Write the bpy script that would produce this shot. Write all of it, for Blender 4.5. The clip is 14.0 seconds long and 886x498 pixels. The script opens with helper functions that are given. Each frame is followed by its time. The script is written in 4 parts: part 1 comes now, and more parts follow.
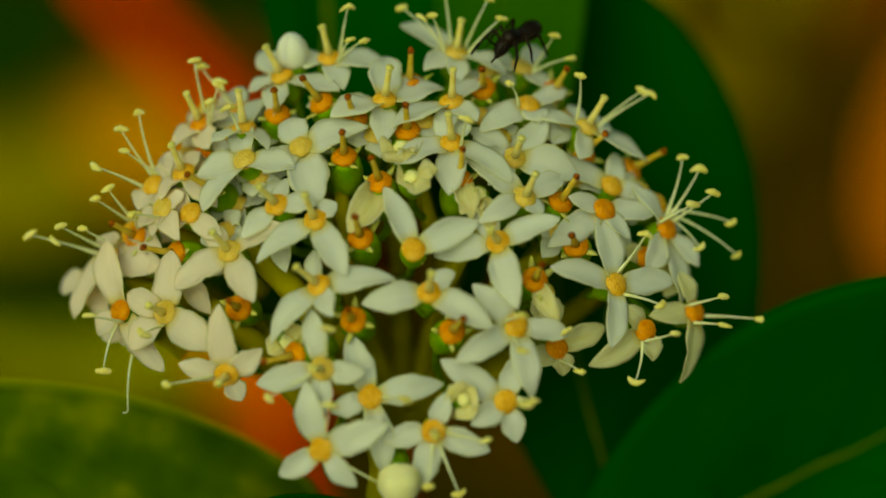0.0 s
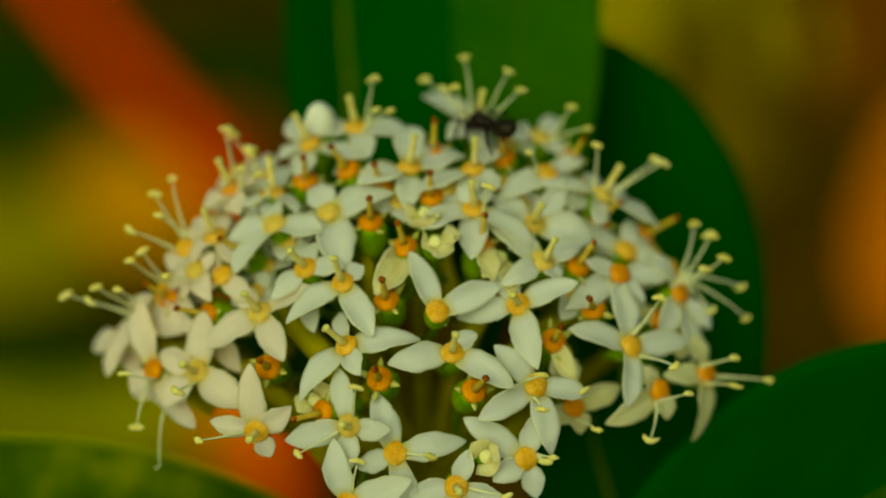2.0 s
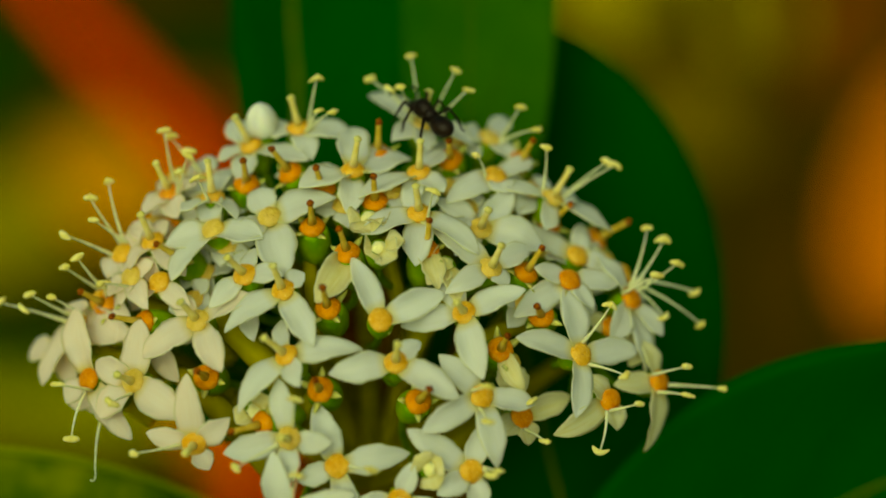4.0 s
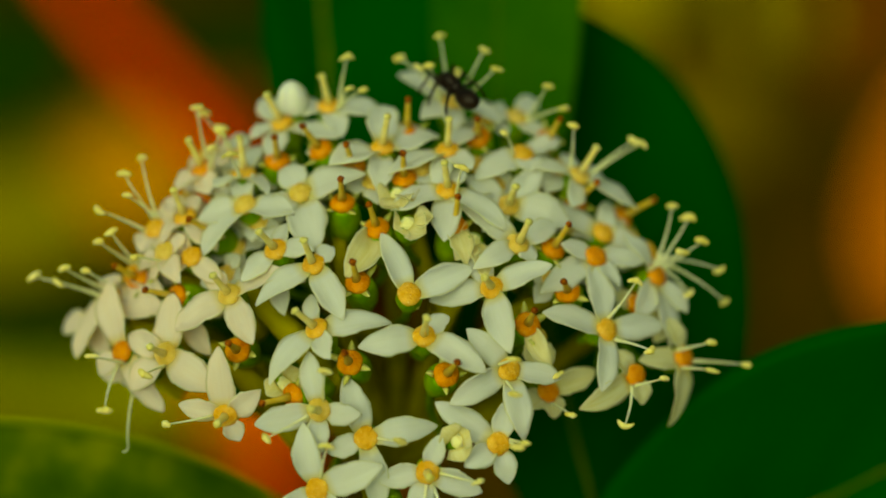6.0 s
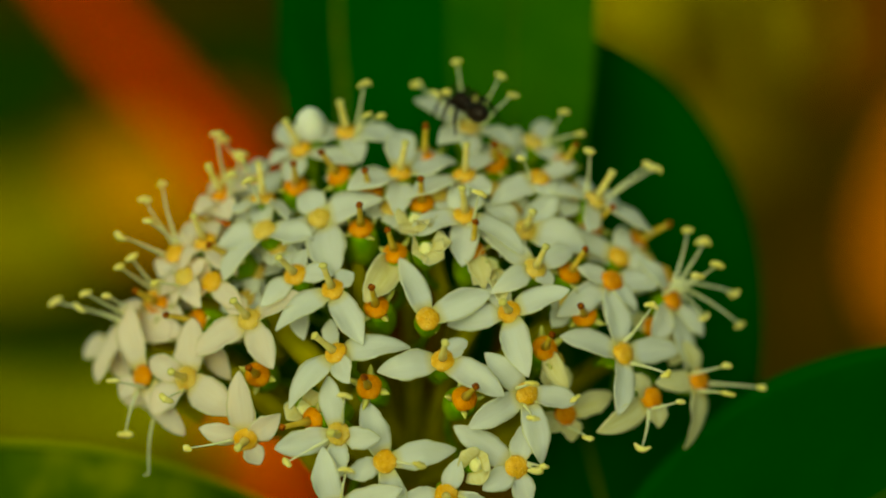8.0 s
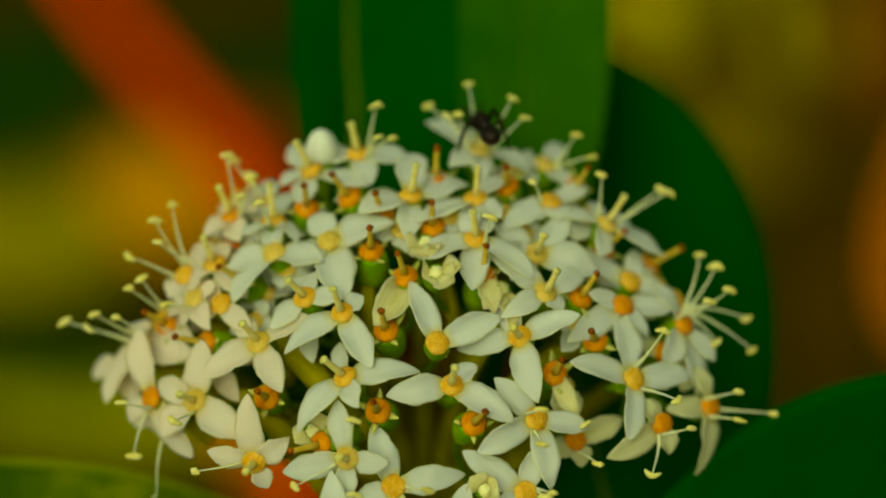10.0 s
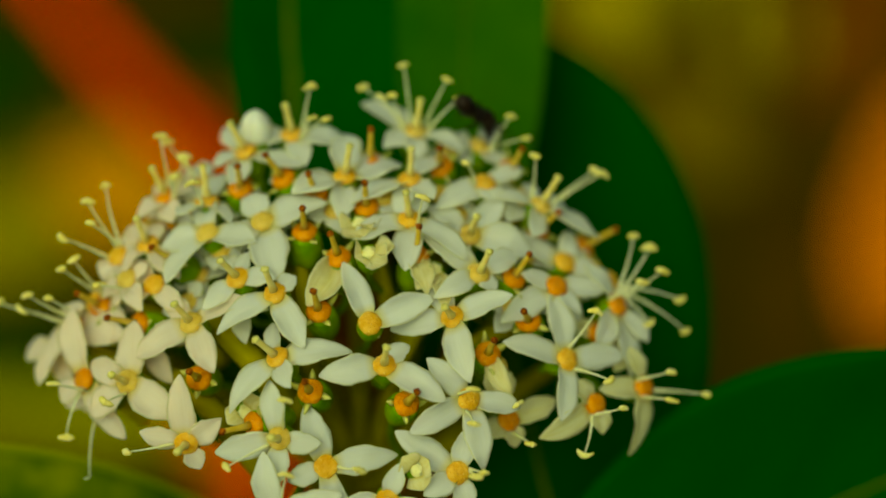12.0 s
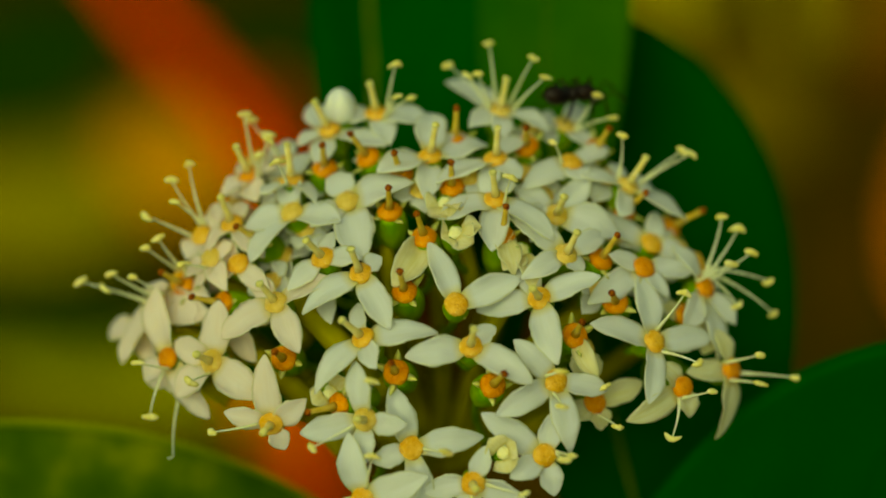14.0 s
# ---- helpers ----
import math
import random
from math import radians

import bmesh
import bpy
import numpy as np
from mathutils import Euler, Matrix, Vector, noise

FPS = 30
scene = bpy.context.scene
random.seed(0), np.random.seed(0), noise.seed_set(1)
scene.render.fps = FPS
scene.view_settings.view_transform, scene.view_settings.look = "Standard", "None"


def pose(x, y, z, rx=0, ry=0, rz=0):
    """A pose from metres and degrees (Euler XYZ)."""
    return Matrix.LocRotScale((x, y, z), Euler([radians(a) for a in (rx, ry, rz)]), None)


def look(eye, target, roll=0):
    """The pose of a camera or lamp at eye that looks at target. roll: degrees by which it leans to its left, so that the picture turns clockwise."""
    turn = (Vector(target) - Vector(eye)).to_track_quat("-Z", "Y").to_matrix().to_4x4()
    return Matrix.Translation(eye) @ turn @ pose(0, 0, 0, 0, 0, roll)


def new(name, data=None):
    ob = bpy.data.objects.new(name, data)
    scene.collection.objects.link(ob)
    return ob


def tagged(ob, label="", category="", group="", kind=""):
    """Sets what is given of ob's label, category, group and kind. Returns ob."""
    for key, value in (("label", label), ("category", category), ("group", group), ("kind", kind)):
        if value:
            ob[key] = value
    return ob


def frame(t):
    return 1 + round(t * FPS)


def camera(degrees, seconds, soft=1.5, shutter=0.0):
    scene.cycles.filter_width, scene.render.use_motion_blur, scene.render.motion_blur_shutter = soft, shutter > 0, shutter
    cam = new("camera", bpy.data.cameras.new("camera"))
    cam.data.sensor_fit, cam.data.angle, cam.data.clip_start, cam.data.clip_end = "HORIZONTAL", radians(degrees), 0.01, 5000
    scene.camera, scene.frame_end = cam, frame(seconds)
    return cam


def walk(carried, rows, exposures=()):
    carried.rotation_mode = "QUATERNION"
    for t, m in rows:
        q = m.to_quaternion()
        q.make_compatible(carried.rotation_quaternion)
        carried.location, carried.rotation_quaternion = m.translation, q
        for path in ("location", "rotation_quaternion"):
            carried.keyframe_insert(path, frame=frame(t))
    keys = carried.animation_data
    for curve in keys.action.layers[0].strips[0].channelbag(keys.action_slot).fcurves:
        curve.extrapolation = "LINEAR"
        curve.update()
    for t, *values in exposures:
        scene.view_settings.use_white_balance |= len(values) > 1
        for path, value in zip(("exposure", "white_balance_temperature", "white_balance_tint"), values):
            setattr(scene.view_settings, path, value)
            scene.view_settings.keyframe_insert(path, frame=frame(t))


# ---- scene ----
# Macro view of a dogwood flower cluster with an ant on it.
cam = camera(28, 14.0, soft=1.8)
# close lens: sharp on the front half of the cluster, the shrub behind it blurs away
cam.data.dof.use_dof = True
cam.data.dof.focus_distance = 0.1292
cam.data.dof.aperture_fstop = 8.0

walk(cam, [
    (0.0, pose(0.00262, -0.12051, 0.66549, 61.922, 0.168, -0.606)),
    (0.5, pose(0.00235, -0.12193, 0.66575, 61.746, -0.003, -0.418)),
    (1.0, pose(0.00025, -0.12273, 0.66549, 62.123, 0.202, 0.252)),
    (1.5, pose(-0.00000, -0.12361, 0.66573, 62.000, -0.000, 0.000)),
    (2.0, pose(-0.00020, -0.12495, 0.66808, 63.844, -0.290, -0.899)),
    (2.5, pose(0.00163, -0.12330, 0.66854, 64.561, -0.395, -1.392)),
    (3.0, pose(0.00246, -0.12221, 0.66694, 64.072, -0.454, -1.329)),
    (3.5, pose(0.00216, -0.12133, 0.66611, 63.463, -0.448, -1.253)),
    (3.7, pose(0.00285, -0.12045, 0.66750, 63.312, -0.452, -1.339)),
    (5.8, pose(0.00304, -0.12266, 0.66943, 62.485, -0.531, -1.220)),
    (6.0, pose(0.00226, -0.12292, 0.66759, 63.056, -0.392, -0.655)),
    (6.5, pose(0.00094, -0.12196, 0.66955, 62.591, -0.431, -0.382)),
    (7.0, pose(0.00010, -0.12502, 0.66777, 64.082, -0.341, -0.565)),
    (7.5, pose(0.00089, -0.12295, 0.66940, 64.022, -0.437, -0.767)),
    (8.0, pose(0.00133, -0.12357, 0.66904, 63.424, -0.199, -0.553)),
    (8.2, pose(0.00133, -0.12409, 0.66884, 64.007, -0.311, -0.660)),
    (10.3, pose(0.00181, -0.12232, 0.67003, 63.362, -0.307, 0.142)),
    (10.5, pose(0.00143, -0.12244, 0.66927, 63.114, -0.423, -0.156)),
    (11.0, pose(0.00227, -0.12183, 0.66949, 63.500, -0.814, -1.000)),
    (11.5, pose(0.00299, -0.12224, 0.66999, 63.119, -0.911, -1.365)),
    (12.0, pose(0.00428, -0.12298, 0.66897, 63.485, -0.787, -0.866)),
    (12.5, pose(0.00217, -0.12141, 0.66907, 63.052, -0.619, -0.305)),
    (13.0, pose(0.00171, -0.12173, 0.66946, 62.897, -0.487, -0.077)),
    (13.5, pose(0.00134, -0.12179, 0.66957, 63.430, -0.542, -0.008)),
    (14.0, pose(0.00140, -0.12168, 0.66868, 62.684, -0.331, 0.611)),
], exposures=[(0.0, -1.08, 11700, -51), (2.0, -1.02, 11700, -51), (3.0, -0.91, 11700, -51), (6.5, -0.93, 11700, -51), (10.5, -0.99, 11700, -51), (12.0, -0.93, 11700, -51), (14.0, -0.99, 11700, -51)])

# ---- light: bright overcast, the sun spread wide by cloud behind the viewer ----
world = bpy.data.worlds.new("sky")
scene.world = world
world.use_nodes = True
wn = world.node_tree
sky = wn.nodes.new("ShaderNodeTexSky")
sky.sky_type = "NISHITA"
sky.sun_disc = False
sky.sun_elevation = radians(40)
sky.sun_rotation = radians(203)
sky.air_density, sky.dust_density, sky.ozone_density = 1.0, 4.0, 1.0
wn.links.new(sky.outputs[0], wn.nodes["Background"].inputs[0])
wn.nodes["Background"].inputs[1].default_value = 0.12
sun_data = bpy.data.lights.new("sun", "SUN")
sun_data.energy, sun_data.angle, sun_data.color = 3.2, radians(70), (0.97, 0.815, 0.89)
sun = new("sun", sun_data)
sun.matrix_world = look((-0.36, -0.84, 1.36), (0, 0, 0.6))

MM = 0.001
# the frame of the leaning shoot: x across, y up along it, z out towards the open side; millimetres
TILT = 62.0
SHOOT = pose(0, 0, 0.6, TILT, 0, 0)


def mm(x, y, z):
    return Vector((x * MM, y * MM, z * MM))


# ---- materials ----
def material(name, colors, scale, rough=0.5, bump=0.1, bump_scale=None, trans=0.0, spots=None, coat=0.0, stretch=(1, 1, 1), vary=0.0, gloss=0.5, relief=0.0002, depth=0.0):
    """Noise at two scales between the colours, fine relief, and light passing through thin tissue."""
    m = bpy.data.materials.new(name)
    m.use_nodes = True
    nt = m.node_tree
    nd, ln = nt.nodes, nt.links
    bsdf = nd["Principled BSDF"]
    out = nd["Material Output"]
    tc = nd.new("ShaderNodeTexCoord")
    mp = nd.new("ShaderNodeMapping")
    mp.inputs["Scale"].default_value = stretch
    ln.new(tc.outputs["Object"], mp.inputs[0])
    big = nd.new("ShaderNodeTexNoise")
    big.inputs["Scale"].default_value = scale
    big.inputs["Detail"].default_value = 5
    ln.new(mp.outputs[0], big.inputs["Vector"])
    ramp = nd.new("ShaderNodeValToRGB")
    ramp.color_ramp.elements[0].position, ramp.color_ramp.elements[1].position = 0.35, 0.68
    ramp.color_ramp.elements[0].color = (*colors[0], 1)
    ramp.color_ramp.elements[1].color = (*colors[-1], 1)
    if len(colors) > 2:
        e = ramp.color_ramp.elements.new(0.52)
        e.color = (*colors[1], 1)
    ln.new(big.outputs["Fac"], ramp.inputs[0])
    last = ramp.outputs[0]
    fine = nd.new("ShaderNodeTexNoise")
    fine.inputs["Scale"].default_value = bump_scale or scale * 5
    fine.inputs["Detail"].default_value = 3
    ln.new(mp.outputs[0], fine.inputs["Vector"])
    if spots:
        mr = nd.new("ShaderNodeMapRange")
        mr.inputs["From Min"].default_value, mr.inputs["From Max"].default_value = spots[1], spots[1] + 0.12
        ln.new(fine.outputs["Fac"], mr.inputs[0])
        mix = nd.new("ShaderNodeMix")
        mix.data_type = "RGBA"
        mix.inputs["B"].default_value = (*spots[0], 1)
        ln.new(mr.outputs[0], mix.inputs["Factor"])
        ln.new(last, mix.inputs["A"])
        last = mix.outputs["Result"]
    if vary:
        oi = nd.new("ShaderNodeObjectInfo")
        mv = nd.new("ShaderNodeMapRange")
        mv.inputs["To Min"].default_value, mv.inputs["To Max"].default_value = 1 - vary, 1 + vary * 0.4
        ln.new(oi.outputs["Random"], mv.inputs[0])
        hs = nd.new("ShaderNodeHueSaturation")
        ln.new(mv.outputs[0], hs.inputs["Value"])
        ln.new(last, hs.inputs["Color"])
        last = hs.outputs[0]
    ln.new(last, bsdf.inputs["Base Color"])
    bsdf.inputs["Roughness"].default_value = rough
    bsdf.inputs["Specular IOR Level"].default_value = gloss
    if depth:
        # juicy tissue: light spreads under the surface
        bsdf.inputs["Subsurface Weight"].default_value = 0.7
        bsdf.inputs["Subsurface Radius"].default_value = (1.0, 0.9, 0.5)
        bsdf.inputs["Subsurface Scale"].default_value = depth
    if coat:
        bsdf.inputs["Coat Weight"].default_value = coat
        bsdf.inputs["Coat Roughness"].default_value = 0.25
    if bump:
        bp = nd.new("ShaderNodeBump")
        bp.inputs["Strength"].default_value = bump
        bp.inputs["Distance"].default_value = relief
        ln.new(fine.outputs["Fac"], bp.inputs["Height"])
        ln.new(bp.outputs[0], bsdf.inputs["Normal"])
    if trans:
        tr = nd.new("ShaderNodeBsdfTranslucent")
        ln.new(last, tr.inputs[0])
        ms = nd.new("ShaderNodeMixShader")
        ms.inputs[0].default_value = trans
        ln.new(bsdf.outputs[0], ms.inputs[1])
        ln.new(tr.outputs[0], ms.inputs[2])
        ln.new(ms.outputs[0], out.inputs[0])
    return m




def petal_material(name, body, foot, vein, trans):
    """Thin white tissue: faint veins along the petal, greenish cream at its foot and margin, soft light through it."""
    m = bpy.data.materials.new(name)
    m.use_nodes = True
    nd, ln = m.node_tree.nodes, m.node_tree.links
    bsdf, out = nd["Principled BSDF"], nd["Material Output"]
    uv = nd.new("ShaderNodeTexCoord")
    mp = nd.new("ShaderNodeMapping")
    mp.inputs["Scale"].default_value = (1.6, 9.0, 1.0)
    ln.new(uv.outputs["UV"], mp.inputs[0])
    oi = nd.new("ShaderNodeObjectInfo")
    shift = nd.new("ShaderNodeMath")
    shift.operation = "MULTIPLY"
    shift.inputs[1].default_value = 40.0
    ln.new(oi.outputs["Random"], shift.inputs[0])
    nz = nd.new("ShaderNodeTexNoise")
    nz.noise_dimensions = "4D"
    nz.inputs["Scale"].default_value = 1.0
    nz.inputs["Detail"].default_value = 4
    ln.new(mp.outputs[0], nz.inputs["Vector"])
    ln.new(shift.outputs[0], nz.inputs["W"])
    r1 = nd.new("ShaderNodeValToRGB")
    r1.color_ramp.elements[0].position, r1.color_ramp.elements[1].position = 0.36, 0.60
    r1.color_ramp.elements[0].color, r1.color_ramp.elements[1].color = (*vein, 1), (*body, 1)
    ln.new(nz.outputs["Fac"], r1.inputs[0])
    sep = nd.new("ShaderNodeSeparateXYZ")
    ln.new(uv.outputs["UV"], sep.inputs[0])
    r2 = nd.new("ShaderNodeMapRange")
    r2.inputs["From Min"].default_value, r2.inputs["From Max"].default_value = 0.03, 0.24
    r2.inputs["To Min"].default_value, r2.inputs["To Max"].default_value = 0.95, 0.0
    r2.interpolation_type = "SMOOTHSTEP"
    ln.new(sep.outputs[0], r2.inputs[0])
    mix = nd.new("ShaderNodeMix")
    mix.data_type = "RGBA"
    mix.inputs["B"].default_value = (*foot, 1)
    ln.new(r2.outputs[0], mix.inputs["Factor"])
    ln.new(r1.outputs[0], mix.inputs["A"])
    # the margin is a thin cream line
    off = nd.new("ShaderNodeMath")
    off.operation = "SUBTRACT"
    off.inputs[1].default_value = 0.5
    ln.new(sep.outputs[1], off.inputs[0])
    size = nd.new("ShaderNodeMath")
    size.operation = "ABSOLUTE"
    ln.new(off.outputs[0], size.inputs[0])
    r3 = nd.new("ShaderNodeMapRange")
    r3.inputs["From Min"].default_value, r3.inputs["From Max"].default_value = 0.42, 0.50
    r3.inputs["To Max"].default_value = 0.85
    ln.new(size.outputs[0], r3.inputs[0])
    rim = nd.new("ShaderNodeMix")
    rim.data_type = "RGBA"
    rim.inputs["B"].default_value = (0.78, 0.80, 0.40, 1)
    ln.new(r3.outputs[0], rim.inputs["Factor"])
    ln.new(mix.outputs["Result"], rim.inputs["A"])
    # petals differ: pure white to cream
    warm = nd.new("ShaderNodeMix")
    warm.data_type, warm.blend_type = "RGBA", "MULTIPLY"
    warm.inputs["B"].default_value = (1.0, 0.98, 0.94, 1)
    ln.new(oi.outputs["Random"], warm.inputs["Factor"])
    ln.new(rim.outputs["Result"], warm.inputs["A"])
    ln.new(warm.outputs["Result"], bsdf.inputs["Base Color"])
    bsdf.inputs["Roughness"].default_value = 0.45
    bsdf.inputs["Specular IOR Level"].default_value = 0.4
    bsdf.inputs["Subsurface Weight"].default_value = 0.75
    bsdf.inputs["Subsurface Radius"].default_value = (1.0, 0.95, 0.8)
    bsdf.inputs["Subsurface Scale"].default_value = 0.0006
    bp = nd.new("ShaderNodeBump")
    bp.inputs["Strength"].default_value = 0.25
    bp.inputs["Distance"].default_value = 0.0001
    ln.new(nz.outputs["Fac"], bp.inputs["Height"])
    ln.new(bp.outputs[0], bsdf.inputs["Normal"])
    tr = nd.new("ShaderNodeBsdfTranslucent")
    # light that comes through the tissue turns yellow-green
    tint = nd.new("ShaderNodeMix")
    tint.data_type, tint.blend_type = "RGBA", "MULTIPLY"
    tint.inputs["Factor"].default_value = 1.0
    tint.inputs["B"].default_value = (1.0, 0.96, 0.45, 1)
    ln.new(rim.outputs["Result"], tint.inputs["A"])
    ln.new(tint.outputs["Result"], tr.inputs[0])
    ms = nd.new("ShaderNodeMixShader")
    ms.inputs[0].default_value = trans
    ln.new(bsdf.outputs[0], ms.inputs[1])
    ln.new(tr.outputs[0], ms.inputs[2])
    ln.new(ms.outputs[0], out.inputs[0])
    return m


M_PETAL = petal_material("petal_white", (0.87, 0.91, 1.0), (0.80, 0.72, 0.20), (0.85, 0.89, 0.95), 0.34)
# white petals again, with the warm light from the left put into the colour
M_PETAL_WARM_LIT = petal_material("petal_warm_lit", (1.0, 0.895, 0.82), (0.88, 0.72, 0.22), (0.98, 0.86, 0.76), 0.34)
M_PETAL_CREAM = petal_material("petal_cream", (0.86, 0.84, 0.54), (0.78, 0.64, 0.16), (0.80, 0.76, 0.38), 0.34)
M_WILT = petal_material("petal_wilted", (0.90, 0.82, 0.44), (0.80, 0.68, 0.22), (0.84, 0.74, 0.32), 0.25)
M_BUD = material("bud_white", [(0.78, 0.79, 0.66), (0.84, 0.86, 0.82)], 300, 0.6, 0.2, 1500, gloss=0.15, depth=0.0005)
M_BUD_CREAM = material("bud_cream", [(0.80, 0.75, 0.34), (0.88, 0.85, 0.52)], 400, 0.6, 0.2, 1500, gloss=0.15, depth=0.0005)
M_DISC_PALE = material("disc_pale", [(0.62, 0.43, 0.085), (0.74, 0.55, 0.16)], 1400, 0.7, 0.8, 5000, gloss=0.05, relief=0.00015, depth=0.0003)
M_DISC_YELLOW = material("disc_yellow", [(0.66, 0.35, 0.035), (0.79, 0.49, 0.095)], 1400, 0.6, 0.9, 4500, spots=((0.88, 0.66, 0.22), 0.60), gloss=0.05, relief=0.00015, depth=0.0003)
M_DISC_ORANGE = material("disc_orange", [(0.58, 0.20, 0.016), (0.74, 0.32, 0.036)], 1400, 0.6, 0.9, 4500, spots=((0.80, 0.46, 0.10), 0.60), gloss=0.05, relief=0.00015, depth=0.0003)
M_STYLE = material("style_yellow", [(0.80, 0.66, 0.22), (0.90, 0.80, 0.40)], 700, 0.5, 0.2, 2500, gloss=0.12, depth=0.0005)
M_STYLE_OLD = material("style_orange", [(0.58, 0.40, 0.06), (0.72, 0.55, 0.14)], 700, 0.5, 0.2, 2500, gloss=0.1, depth=0.0005)
M_STIGMA = material("stigma_red", [(0.10, 0.016, 0.002), (0.40, 0.12, 0.012)], 2600, 0.6, 0.3, 4000, gloss=0.08)
M_STIGMA_PALE = material("stigma_pale", [(0.62, 0.56, 0.16), (0.72, 0.66, 0.26)], 2000, 0.5, 0.3, 4000, gloss=0.3, depth=0.0005)
M_FILAMENT = material("filament", [(0.76, 0.76, 0.42), (0.84, 0.85, 0.56)], 500, 0.5, 0.1, 2000, gloss=0.3, depth=0.0005)
M_ANTHER = material("anther", [(0.74, 0.64, 0.18), (0.86, 0.78, 0.34)], 1200, 0.7, 0.6, 5000, gloss=0.2, depth=0.0003)
M_OVARY = material("ovary_green", [(0.13, 0.27, 0.006), (0.28, 0.42, 0.014)], 600, 0.4, 0.3, 3000, vary=0.2, gloss=0.12)
M_SEPAL = material("sepal_pale_green", [(0.46, 0.48, 0.10), (0.66, 0.64, 0.24)], 900, 0.5, 0.2, 2500, gloss=0.08, depth=0.0003)
M_STALK = material("stalk_green", [(0.27, 0.25, 0.006), (0.45, 0.38, 0.012)], 300, 0.5, 0.2, 2500, vary=0.3, gloss=0.06)
M_STEM = material("stem_brown", [(0.13, 0.035, 0.003), (0.24, 0.085, 0.006)], 250, 0.6, 0.3, 2000, gloss=0.05)
M_LEAF = material("leaf_green", [(0.012, 0.075, 0.0004), (0.029, 0.103, 0.0005), (0.050, 0.131, 0.0006)], 45, 0.6, 0.35, 900, 0.12, gloss=0.01)
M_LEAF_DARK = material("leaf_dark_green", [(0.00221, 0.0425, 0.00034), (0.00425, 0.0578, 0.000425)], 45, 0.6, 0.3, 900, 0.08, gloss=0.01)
M_LEAF_MID = material("leaf_mid_green", [(0.002, 0.046, 0.0003), (0.004, 0.062, 0.0004)], 45, 0.6, 0.3, 900, 0.08, gloss=0.02)
M_LEAF_SIDE = material("leaf_fresh_green", [(0.00276, 0.05888, 0.000368), (0.0092, 0.08464, 0.00046)], 30, 0.6, 0.3, 900, 0.10, gloss=0.02)
M_LEAF_WORN = material("leaf_mottled", [(0.0264, 0.06512, 0.00088), (0.05632, 0.1012, 0.001056), (0.1672, 0.1936, 0.00176)], 170, 0.6, 0.5, 900, 0.12, gloss=0.02)
M_RIM = material("leaf_rim_yellow_green", [(0.10, 0.15, 0.004), (0.16, 0.20, 0.008)], 200, 0.5, 0.2, 1500, gloss=0.1)
M_VEIN = material("vein_pale_green", [(0.055, 0.10, 0.002), (0.095, 0.13, 0.004)], 200, 0.5, 0.2, 1500, gloss=0.1)
M_ANT = material("ant_black", [(0.005, 0.003, 0.002), (0.018, 0.010, 0.005)], 900, 0.35, 0.3, 6000, gloss=0.15)
M_ANT_LEG = material("ant_leg_brown", [(0.005, 0.003, 0.002), (0.016, 0.009, 0.005)], 900, 0.4, 0.2, 6000, gloss=0.12)
M_TWIG = material("twig_red", [(0.93, 0.042, 0.0010), (0.98, 0.060, 0.0012)], 60, 0.6, 0.2, 900, gloss=0.01)
M_RED = material("leaf_red", [(0.20, 0.024, 0.001), (0.32, 0.042, 0.001)], 30, 0.6, 0.2, 500, 0.15, gloss=0.01)
M_OLIVE = material("leaf_olive", [(0.20, 0.175, 0.001), (0.31, 0.255, 0.0015)], 30, 0.6, 0.2, 500, 0.15, gloss=0.01)
M_OLIVE_DARK = material("leaf_olive_brown", [(0.11, 0.078, 0.0006), (0.17, 0.115, 0.0008)], 30, 0.6, 0.2, 500, 0.1, gloss=0.01)
M_YELLOW_OLIVE = material("leaf_yellow_olive", [(0.36, 0.28, 0.001), (0.50, 0.40, 0.0015)], 30, 0.6, 0.2, 500, 0.15, gloss=0.01)
M_LIME = material("leaf_lime", [(0.22, 0.22, 0.001), (0.34, 0.32, 0.0015)], 30, 0.6, 0.2, 500, 0.15, gloss=0.01)
M_MUSTARD = material("leaf_mustard", [(0.47, 0.200, 0.001), (0.59, 0.265, 0.0015)], 30, 0.6, 0.2, 500, 0.15, gloss=0.01)
M_RUST = material("leaf_rust", [(0.52, 0.14, 0.001), (0.76, 0.21, 0.002)], 30, 0.6, 0.2, 500, 0.15, gloss=0.01)
M_BROWN = material("leaf_brown", [(0.095, 0.030, 0.0006), (0.155, 0.048, 0.0008)], 30, 0.6, 0.2, 500, 0.1, gloss=0.01)
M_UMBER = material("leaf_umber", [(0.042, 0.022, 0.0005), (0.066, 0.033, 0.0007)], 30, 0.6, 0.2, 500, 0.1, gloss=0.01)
# shade deep in the shrub is put into this dark leaf green
M_PAINTED_SHADE = material("leaf_painted_shade", [(0.0064, 0.0272, 0.00048), (0.0144, 0.04, 0.00064)], 30, 0.6, 0.2, 500, 0.1, gloss=0.01)
M_SOIL = material("soil", [(0.020, 0.018, 0.0005), (0.045, 0.032, 0.0008), (0.075, 0.042, 0.001)], 9, 0.95, 0.8, 60, gloss=0.02)


# ---- mesh helpers ----
def finish(name, bm, mat, smooth=True):
    bmesh.ops.recalc_face_normals(bm, faces=bm.faces)
    me = bpy.data.meshes.new(name)
    bm.to_mesh(me)
    bm.free()
    for m in mat if isinstance(mat, (list, tuple)) else [mat]:
        me.materials.append(m)
    if smooth:
        me.polygons.foreach_set("use_smooth", [True] * len(me.polygons))
    return me


